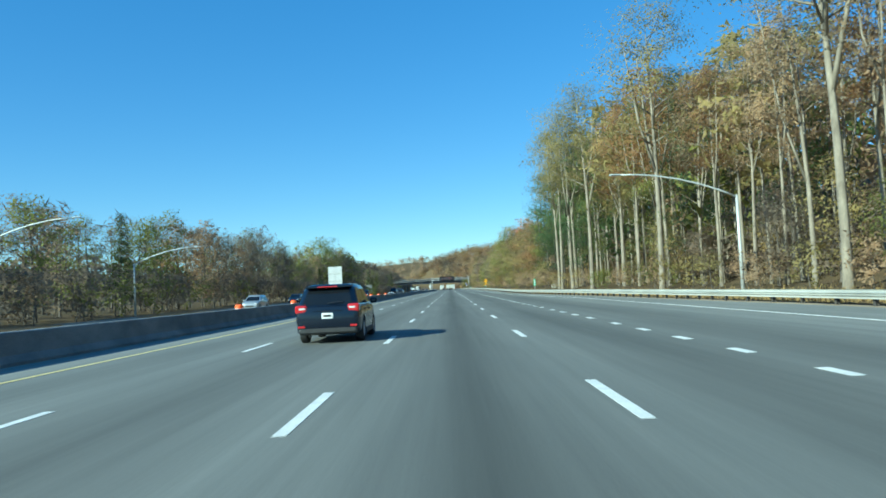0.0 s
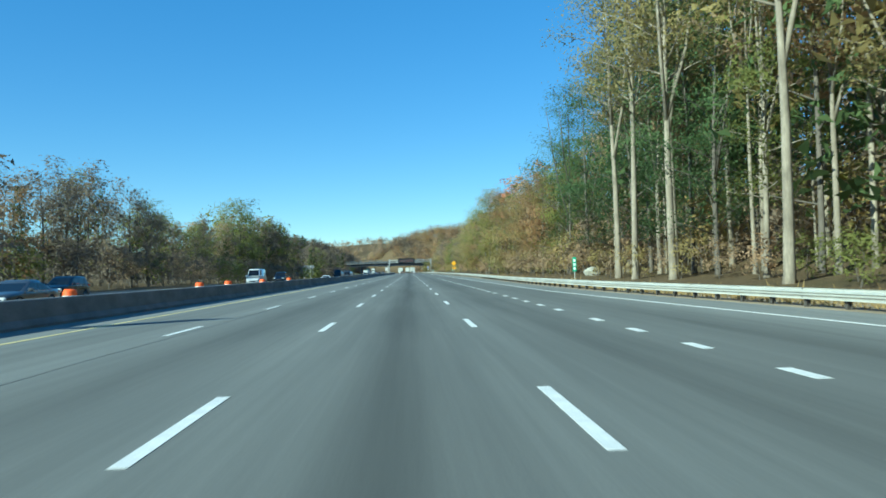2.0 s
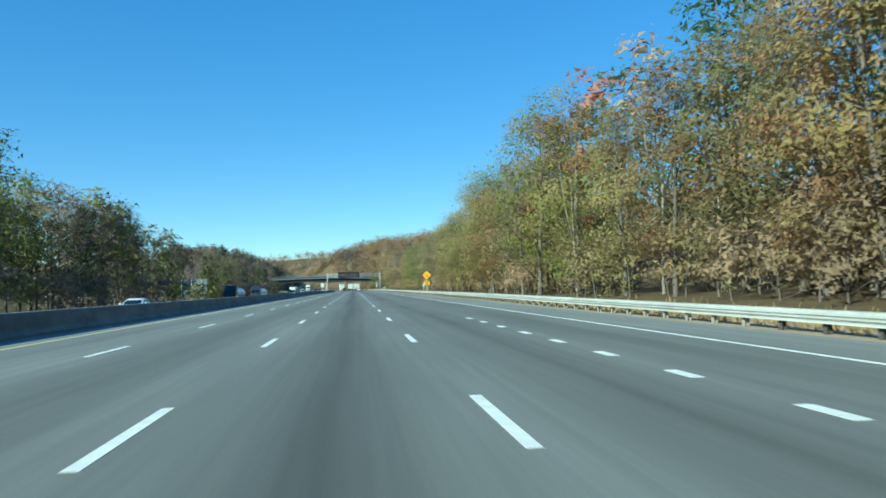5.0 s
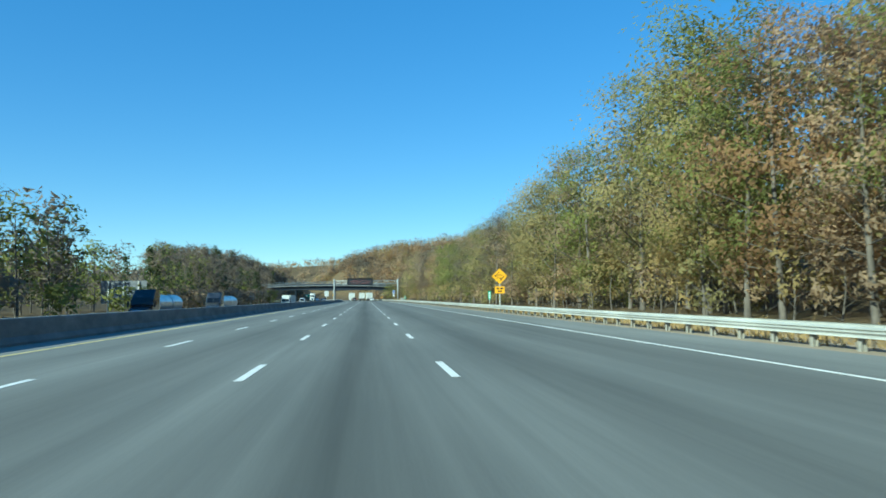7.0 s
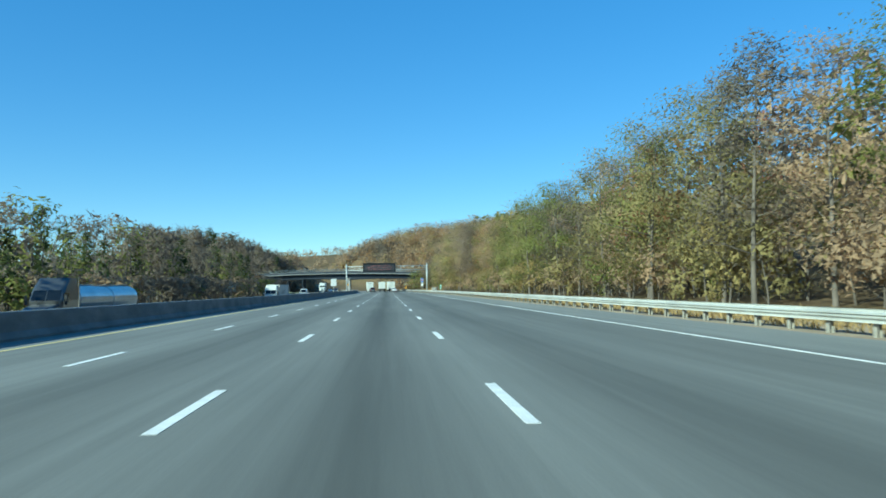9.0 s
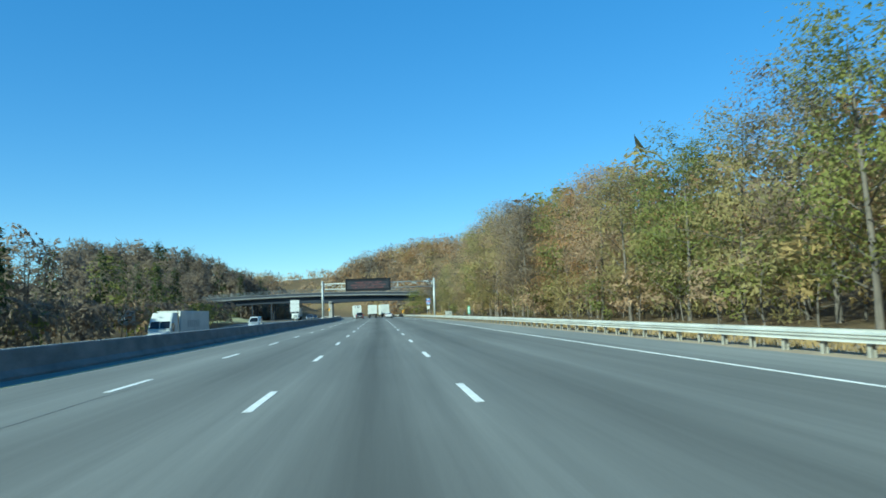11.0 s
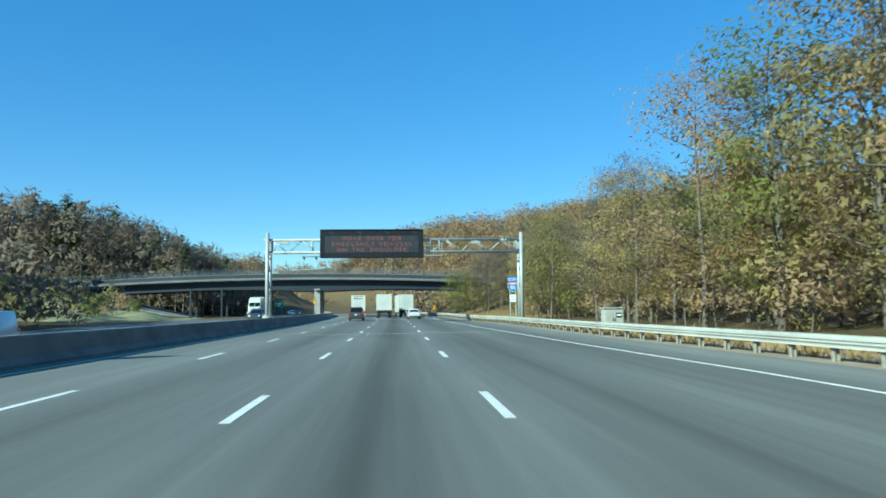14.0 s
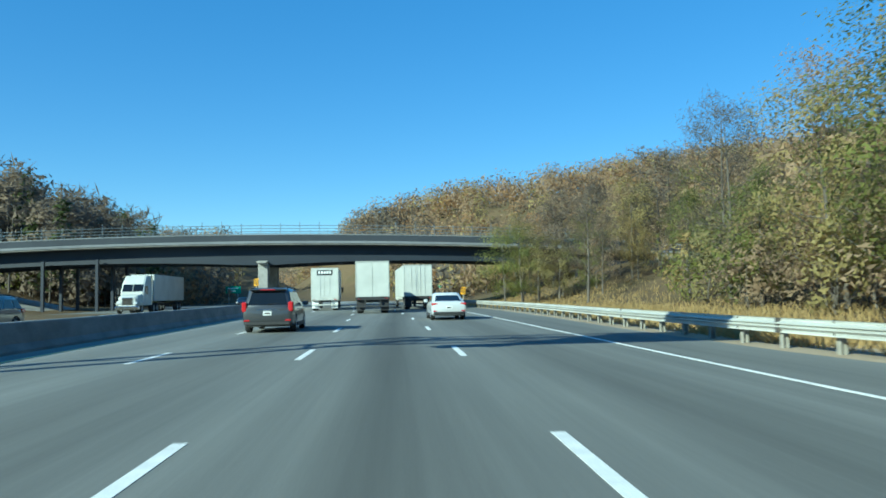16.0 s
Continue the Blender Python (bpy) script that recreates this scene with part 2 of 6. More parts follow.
M_LEAF = {
    "rust": leaf_material("rust_leaves", [(0.3, 0.19, 0.118), (0.37, 0.245, 0.155), (0.31, 0.21, 0.135), (0.43, 0.29, 0.18)], (1.03, 0.98, 0.88)),
    "olive": leaf_material("olive_leaves", [(0.244, 0.220, 0.104), (0.390, 0.323, 0.152), (0.323, 0.281, 0.128), (0.500, 0.403, 0.201)], (0.96, 0.97, 1.04)),
    "green": leaf_material("green_leaves", [(0.13, 0.165, 0.066), (0.215, 0.25, 0.1), (0.175, 0.21, 0.085), (0.29, 0.3, 0.125)], (1.2, 1.07, 0.95)),
    "evergreen": leaf_material("evergreen_needles", [(0.085, 0.12, 0.062), (0.15, 0.19, 0.096), (0.12, 0.155, 0.08), (0.2, 0.235, 0.12)], (0.98, 1.14, 1.08)),
    "ash": leaf_material("ash_brown_leaves", [(0.17, 0.148, 0.125), (0.25, 0.212, 0.175), (0.21, 0.178, 0.148), (0.3, 0.25, 0.205)]),
    "twig": leaf_material("bare_twigs", [(0.13, 0.11, 0.092), (0.21, 0.175, 0.14), (0.17, 0.14, 0.115)]),
    "grey": leaf_material("withered_leaves", [(0.324, 0.252, 0.192), (0.480, 0.384, 0.294), (0.408, 0.312, 0.228), (0.564, 0.444, 0.324)], (1.0, 0.98, 0.9)),
    "gold": leaf_material("gold_leaves", [(0.33, 0.26, 0.12), (0.41, 0.32, 0.145), (0.3, 0.245, 0.115), (0.47, 0.36, 0.165)], (0.97, 0.97, 1.05)),
    "brown": leaf_material("brown_leaves", [(0.3, 0.222, 0.15), (0.41, 0.31, 0.21), (0.35, 0.27, 0.185), (0.48, 0.36, 0.25)], (1.0, 0.98, 1.0)),
    "red": leaf_material("red_leaves", [(0.44, 0.21, 0.15), (0.52, 0.27, 0.18), (0.38, 0.2, 0.135)], (1.0, 1.0, 1.0)),
    "pine": leaf_material("pine_needles", [(0.057, 0.080, 0.039), (0.087, 0.110, 0.052), (0.112, 0.131, 0.065)]),
    "dry": leaf_material("dry_grass", [(0.491, 0.358, 0.178), (0.609, 0.450, 0.232), (0.400, 0.306, 0.148)]),
}
M_ALU = speckled("bare_aluminium", (0.5, 0.51, 0.5), (0.62, 0.63, 0.62), 0.8, rough=0.5, metal=0.3, bumps=0.0)
# darker copy of the aluminium: tree shade on the wide sign, as colour
M_ALU_SHADED = speckled("shaded_aluminium", (0.13, 0.14, 0.15), (0.2, 0.21, 0.22), 0.8, rough=0.6, metal=0.2, bumps=0.0)
M_SIGN_YELLOW = paint("sign_yellow", (0.85, 0.42, 0.015), 0.45, dirt=0.1)
M_SIGN_GREEN = paint("sign_green", (0.02, 0.36, 0.2), 0.45, dirt=0.1)
M_SIGN_BLUE = paint("sign_blue", (0.03, 0.17, 0.5), 0.45, dirt=0.1)
M_SIGN_RED = paint("sign_red", (0.55, 0.04, 0.04), 0.45, dirt=0.1)
M_SIGN_WHITE = paint("sign_white", (0.78, 0.79, 0.77), 0.45, dirt=0.1)
M_BLACK = paint("black_paint", (0.012, 0.012, 0.014), 0.5, dirt=0.05)
M_VMS = speckled("matt_black_cabinet", (0.007, 0.009, 0.013), (0.012, 0.015, 0.021), 1.0, rough=0.7, spec=0.25)
M_LED = glow("amber_red_leds", (0.15, 0.046, 0.04), 0.42)
M_TYRE = speckled("tyre_rubber", (0.018, 0.018, 0.018), (0.032, 0.032, 0.032), 8.0, rough=0.85)
M_RIM = paint("alloy", (0.55, 0.56, 0.57), 0.3, 0.85)
M_GLASS = paint("tinted_glass", (0.008, 0.01, 0.013), 0.08, 0.0, 0.0, 0.02)
M_PLASTIC = speckled("black_plastic", (0.02, 0.02, 0.021), (0.035, 0.035, 0.036), 5.0, rough=0.6)
M_CHROME = paint("chrome_trim", (0.75, 0.76, 0.77), 0.12, 1.0, dirt=0.05)
M_TAIL = paint("red_lamp_glass", (0.42, 0.015, 0.02), 0.15, 0, 0.8, 0.02)
M_CLEAR = paint("clear_lamp_glass", (0.62, 0.63, 0.64), 0.12, 0, 0.8, 0.05)
M_BLUE_CAR = paint("dark_blue_car_paint", (0.004, 0.008, 0.018), 0.22, 0.0, 0.3, 0.02)
M_GREY_CAR = paint("grey_car_paint", (0.075, 0.078, 0.083), 0.32, 0.5, 0.8, 0.15)
M_WHITE_CAR = paint("pearl_white_car_paint", (0.55, 0.57, 0.58), 0.3, 0.0, 0.8, 0.08)
M_SILVER_CAR = paint("silver_car_paint", (0.45, 0.47, 0.48), 0.3, 0.5, 0.8, 0.12)
M_TRAILER = speckled("white_trailer_sheet", (0.44, 0.45, 0.42), (0.56, 0.57, 0.53), 0.6, rough=0.5, bumps=0.0)
M_TANK = speckled("polished_tank_steel", (0.42, 0.43, 0.44), (0.6, 0.61, 0.62), 0.7, rough=0.3, metal=0.8, bumps=0.0)
M_ORANGE = paint("safety_orange", (0.85, 0.12, 0.015), 0.5, dirt=0.1)
M_CABINET = speckled("grey_cabinet_paint", (0.3, 0.31, 0.29), (0.4, 0.41, 0.38), 1.5, rough=0.55)


# ---- mesh helpers ----
class Shape:
    """Collects vertices and faces for one mesh."""

    def __init__(self):
        self.v, self.f = [], []

    def add(self, verts, faces):
        n = len(self.v)
        self.v += [tuple(p) for p in verts]
        self.f += [tuple(i + n for i in f) for f in faces]
        return self

    def box(self, x0, x1, y0, y1, z0, z1, c=0.0):
        """A block; c: how far its long edges are bevelled."""
        if c <= 0:
            return self.add([(x, y, z) for z in (z0, z1) for y in (y0, y1) for x in (x0, x1)],
                            [(0, 2, 3, 1), (4, 5, 7, 6), (0, 1, 5, 4), (2, 6, 7, 3), (0, 4, 6, 2), (1, 3, 7, 5)])
        ring = [(x0 + c, z0), (x1 - c, z0), (x1, z0 + c), (x1, z1 - c), (x1 - c, z1), (x0 + c, z1), (x0, z1 - c), (x0, z0 + c)]
        mx, mz = (x0 + x1) / 2, (z0 + z1) / 2
        def inner(p):
            return (p[0] + (c if p[0] < mx else -c), p[1] + (c if p[1] < mz else -c))
        rows = [[(*inner(p), y0) for p in ring], [(*p, y0 + c) for p in ring], [(*p, y1 - c) for p in ring], [(*inner(p), y1) for p in ring]]
        return self.loft([[(x, y, z) for x, z, y in r] for r in rows], True, True)

    def loft(self, rings, closed=True, caps=False):
        n, k = len(rings[0]), len(self.v)
        verts, faces = [p for r in rings for p in r], []
        for i in range(len(rings) - 1):
            for j in range(n if closed else n - 1):
                a, b = i * n + j, i * n + (j + 1) % n
                faces.append((a, b, b + n, a + n))
        if caps:
            faces += [tuple(range(n))[::-1], tuple(range((len(rings) - 1) * n, len(rings) * n))]
        return self.add(verts, faces)

    def tube(self, pts, radii, n=8, caps=True):
        pts = [Vector(p) for p in pts]
        if not isinstance(radii, (list, tuple)):
            radii = [radii] * len(pts)
        rings = []
        for i, p in enumerate(pts):
            d = (pts[min(i + 1, len(pts) - 1)] - pts[max(i - 1, 0)]).normalized()
            a = d.cross(Vector((0, 0, 1)) if abs(d.z) < 0.9 else Vector((1, 0, 0))).normalized()
            b = d.cross(a)
            rings.append([p + (a * math.cos(t) + b * math.sin(t)) * radii[i] for t in [2 * math.pi * j / n for j in range(n)]])
        return self.loft(rings, True, caps)

    def quad(self, a, b, c, d):
        return self.add([a, b, c, d], [(0, 1, 2, 3)])

    def plate(self, corners, normal, thick):
        """A flat panel of that thickness behind its corners."""
        nv = Vector(normal).normalized() * thick
        front = [Vector(p) for p in corners]
        back = [p - nv for p in front]
        n = len(front)
        return self.add(front + back, [tuple(range(n)), tuple(range(2 * n - 1, n - 1, -1))] + [(i, i + n, (i + 1) % n + n, (i + 1) % n) for i in range(n)])

    def mesh(self, name, mat, flat=True):
        me = bpy.data.meshes.new(name)
        me.from_pydata(self.v, [], self.f)
        bm = bmesh.new()
        bm.from_mesh(me)
        bmesh.ops.recalc_face_normals(bm, faces=bm.faces)
        bm.to_mesh(me)
        bm.free()
        me.materials.append(mat)
        if not flat:
            me.shade_smooth()
        return me


def part(name, shape, mat, parent=None, label="", flat=True, at=None):
    ob = new(name, shape.mesh(name, mat, flat) if isinstance(shape, Shape) else shape)
    ob.parent = parent
    if at:
        ob.matrix_basis = at
    return tagged(ob, label)


def thing(name, label, category, at, group="", kind=""):
    """An empty at a thing's base; its parts hang from it."""
    ob = new(name)
    ob.matrix_basis = at
    ob.empty_display_size = 0.2
    return tagged(ob, label, category, group, kind)


def lettering(name, words, size, mat, parent, at, label="", depth=0.004, spacing=1.0):
    cu = bpy.data.curves.new(name, "FONT")
    cu.body, cu.size, cu.extrude, cu.align_x, cu.align_y, cu.space_character = words, size, depth, "CENTER", "CENTER", spacing
    tmp = bpy.data.objects.new("tmp", cu)
    me = bpy.data.meshes.new_from_object(tmp)
    bpy.data.objects.remove(tmp)
    bpy.data.curves.remove(cu)
    me.materials.clear()
    me.materials.append(mat)
    ob = new(name, me)
    ob.parent, ob.matrix_basis = parent, at
    return tagged(ob, label)


# ---- ground and roads ----
def grid_sheet(name, xs, ys, zf, mat, label, category, thick=0.0):
    X, Y = np.meshgrid(xs, ys)
    Z = zf(X, Y)
    n, m = len(xs), len(ys)
    verts = np.stack([X, Y, Z], -1).reshape(-1, 3)
    i = np.arange(m - 1)[:, None] * n + np.arange(n - 1)[None]
    faces = np.stack([i, i + 1, i + n + 1, i + n], -1).reshape(-1, 4)
    me = bpy.data.meshes.new(name)
    me.from_pydata(verts.tolist(), [], faces.tolist())
    me.materials.append(mat)
    me.shade_smooth()
    return tagged(new(name, me), label, category, kind="structure")


xs = np.unique(np.concatenate([np.linspace(-2200, -120, 14), np.arange(-120, -36, 7), np.arange(-36, 44, 3.0), np.arange(44, 200, 8), np.linspace(200, 2200, 14)]))
ys = np.unique(np.concatenate([np.linspace(-1500, -60, 10), np.arange(-60, 700, 6.0), np.arange(700, 1400, 16), np.linspace(1400, 4000, 14)]))
grid_sheet("ground", xs, ys, height, M_GROUND, "brown leaf litter and rough autumn grass beside the motorway", "ground")


def strip(name, left, right, y0, y1, z, mat, label, category, step=6.0, parent=None, kind="structure", drop=None):
    """A surface that follows the road between two edge functions of y."""
    rows = np.arange(y0, y1 + step, step)
    s = Shape()
    verts = []
    for y in rows:
        a, b, d = left(y), right(y), bend(y)
        h = z + (float(drop(y)) if drop else 0.0)
        verts += [(a + d, y, h), (b + d, y, h), (b + d, y, h - 0.05), (a + d, y, h - 0.05)]
    s.loft([verts[i:i + 4] for i in range(0, len(verts), 4)], True, True)
    ob = part(name, s, mat, parent)
    return tagged(ob, label, category, kind=kind)


strip("road", lambda y: table(WALL, y) - 0.3, lambda y: table(RAIL, y) - 0.35, -80, 1000, 0.0, M_ROAD,
      "grey worn asphalt carriageway with dark oil bands in each lane", "road")
strip("road_opposite", lambda y: -33.5, lambda y: table(WALL, y) - 0.6, -80, 1000, -0.005, M_ROAD2,
      "grey asphalt carriageway for oncoming traffic behind the barrier", "road", drop=low)

strip("verge", lambda y: table(RAIL, y) - 0.33, lambda y: table(RAIL, y) + 3.2, -80, 700, -0.012, M_SOIL,
      "bare sandy soil verge under the guardrail", "verge")

# a low grassy bank between the opposite carriageway and the bridge
bank_x, bank_y = np.linspace(-66, -34.5, 40), np.linspace(560, 606, 40)


def bank_height(x, y):
    u, w = (x + 34.5) / -31.5, (y - 560) / 46
    rise = np.sin(np.clip(u, 0, 1) * math.pi) ** 0.6 * np.sin(np.clip(w, 0, 1) * math.pi) ** 0.8
    return height(x, y) - 0.15 + 2.3 * rise * (0.7 + 0.3 * np.sin(x * 0.5 + y * 0.23)) + 0.1 * np.sin(x * 1.7) * np.sin(y * 1.3)


grid_sheet("grass_bank", bank_x, bank_y, bank_height, M_GRASS, "low bank of pale dry grass beside the opposite carriageway", "bank")

# ---- lane markings ----
marks = thing("lane_markings", "worn white and yellow painted lines on asphalt", "road marking", pose(0, 0, 0), kind="structure")
PHASE, PERIOD, DASH = 8.3, 12.192, 3.048


def mark(w, length):
    return Shape().box(-w / 2, w / 2, 0, length, 0.001, 0.005).mesh("dash", M_WHITE)


SLIP = [(0, -0.05), (60, 0.0), (110, 0.02), (150, -0.06), (230, -0.15), (270, -0.25), (310, -0.42), (400, -0.68), (430, -0.8), (475, -0.86), (500, -0.95), (560, -1.0)]
dash_mesh, short_mesh = mark(0.15, DASH), mark(0.2, 0.95)
for x in (-5.49, -1.83, 1.83):
    for k in range(-2, 62):
        y = PHASE + PERIOD * k
        if x < -5:
            y += PERIOD * table(SLIP, y)
        part("lane_dash", dash_mesh, None, marks, at=pose(x + bend(y), y, 0))
for y0, count in ((-7.0, 5), (10.5, 5), (28.2, 4), (43.0, 4), (57.7, 4), (72.2, 4), (87.2, 5), (105.3, 4), (119.7, 4), (133.4, 1), (137.0, 17)):
    for k in range(count):
        part("short_lane_dash", short_mesh, None, marks, at=pose(5.11, y0 + 3.36 * k, 0))
strip("yellow_edge_line", lambda y: -8.75, lambda y: -8.6, -80, 900, 0.006, M_YELLOW, "", "", parent=marks, kind="")
strip("white_edge_line", lambda y: table(EDGE, y) - 0.055, lambda y: table(EDGE, y) + 0.055, -80, 900, 0.006, M_WHITE, "", "", parent=marks, kind="")

# pale scars scraped across the asphalt, and dark sealed cracks along the lanes
scar_rnd = random.Random(31)
scars = thing("road_scars", "pale scrape lines and dark sealed cracks on asphalt", "road surface", pose(0, 0, 0), kind="structure")


def scar(name, pts, wide, mat):
    """A thin worn line over the road through points of x, y."""
    side = []
    for i, (x, y) in enumerate(pts):
        a, b = pts[max(i - 1, 0)], pts[min(i + 1, len(pts) - 1)]
        d = Vector((b[0] - a[0], b[1] - a[1])).normalized()
        w = wide * scar_rnd.uniform(0.5, 1.2) / 2
        side.append((x, y, -d.y * w, d.x * w))
    shape = Shape()
    shape.loft([[(x + nx, y + ny, 0.0005), (x - nx, y - ny, 0.0005), (x - nx, y - ny, 0.003), (x + nx, y + ny, 0.003)] for x, y, nx, ny in side], True, True)
    return part(name, shape, mat, scars)


for y0, x0, x1, lean in ((504.3, -5.2, 1.6, 0.1), (504.7, -4.6, 2.4, 0.12), (505.0, -2.6, 5.6, 0.03), (505.4, -1.2, 7.0, 0.01), (506.4, -7.2, -3.1, 0.05), (507.4, -8.0, -3.6, 0.09), (507.9, -1.5, 1.6, -0.03), (508.3, 0.6, 6.4, 0.02), (506.1, 2.1, 7.6, 0.0)):
    xs_line = np.arange(x0, x1, 0.5)
    for k in range(3):
        cut = xs_line[scar_rnd.randrange(3):len(xs_line) - scar_rnd.randrange(5)]
        scar("scrape_line", [(float(x), y0 + 0.13 * k + (float(x) - x0) * lean + scar_rnd.uniform(-0.012, 0.012)) for x in cut], 0.026, M_SCRAPE)
for y0, y1, x0, x1 in ((501.5, 507.0, -3.3, -2.9), (502.0, 508.0, -1.2, -1.35)):
    n_line = 12
    scar("scrape_line", [(x0 + (x1 - x0) * k / n_line, y0 + (y1 - y0) * k / n_line) for k in range(n_line + 1)], 0.06, M_SCRAPE)
for y0, y1, x in ((270, 281, -1.58), (206, 228, 5.3), (318, 335, 1.55), (352, 380, -5.2), (420, 436, -1.5), (430, 452, 5.6), (60, 96, -5.15), (104, 117, -1.56)):
    pts, wobble = [], 0.0
    for y in np.arange(y0, y1, 1.1):
        wobble = 0.85 * wobble + scar_rnd.uniform(-0.04, 0.04)
        pts.append((x + wobble, float(y)))
    scar("sealed_crack", pts, 0.022, M_TAR)

# ---- median barrier ----
BARRIER = [(0.0, -1.9), (0.0, 0.0), (0.0, 0.08), (-0.13, 0.26), (-0.2, 0.79), (-0.22, 0.82), (-0.36, 0.82), (-0.38, 0.79), (-0.45, 0.26), (-0.58, 0.08), (-0.58, -1.9)]
s = Shape()
s.loft([[(table(WALL, y) + bend(y) + px, y, pz) for px, pz in BARRIER] for y in np.arange(-80, 901, 4.0)], True, True)
barrier = tagged(part("median_barrier", s, M_CONC_DARK), "long grey concrete median barrier, weathered, top coloured paler as if sunlit", "barrier", kind="structure")

# added strip: sunlight on the barrier's top is put into a paler colour
s = Shape()
s.loft([[(table(WALL, y) + bend(y) + px, y, pz) for px, pz in ((-0.215, 0.822), (-0.225, 0.845), (-0.355, 0.845), (-0.365, 0.822))] for y in np.arange(-80, 901, 4.0)], True, True)
part("barrier_top", s, M_CONC_SUNLIT, barrier, "top strip in a paler concrete tone for sunlight")

# ---- guardrail ----
guard = thing("guardrail", "galvanised steel W-beam guardrail on short posts", "guardrail", pose(0, 0, 0), kind="structure")
RAIL_DROP = [(-80, 0.16), (60, 0.18), (150, 0.2), (230, 0.1), (400, 0.07), (1200, 0.07)]
WBEAM = [(0.0, 0.42), (0.03, 0.45), (0.03, 0.5), (-0.055, 0.545), (-0.055, 0.575), (0.02, 0.6), (-0.055, 0.625), (-0.055, 0.655), (0.03, 0.7), (0.03, 0.745), (0.0, 0.76)]
back = [(a + 0.012, b) for a, b in WBEAM[::-1]]
RAIL_END = 640.0
y = -40.0
while y < RAIL_END:
    s = Shape()
    ring = []
    for yy in (y, min(y + 3.85, RAIL_END + 0.04)):
        off = table(RAIL, yy) + bend(yy) + (0.004 if yy > y else 0.0)
        ring.append([(off + a, yy, b - table(RAIL_DROP, yy)) for a, b in WBEAM + back])
    s.loft(ring, True, True)
    part("rail_beam", s, M_GALV, guard)
    y += 3.81
post_shape = Shape().box(0.14, 0.165, -0.075, 0.075, -0.25, 0.67, 0.004).box(0.165, 0.265, -0.012, 0.012, -0.25, 0.67).box(0.265, 0.29, -0.075, 0.075, -0.25, 0.67, 0.004)
posts_by_wear = (post_shape.mesh("post", M_POST_DARK), post_shape.mesh("post", M_POSTS))
block = Shape().box(0.035, 0.14, -0.07, 0.07, 0.35, 0.69, 0.01).mesh("blockout", M_POST_DARK)
y = -38.0
while y < RAIL_END - 1:
    x = table(RAIL, y) + bend(y)
    sunk = 0.07 - table(RAIL_DROP, y)
    part("post", posts_by_wear[1 if y > 180 else 0], None, guard, at=pose(x, y, sunk))
    part("blockout", block, None, guard, at=pose(x, y, sunk))
    y += 1.905 if y > 40 else 2.6


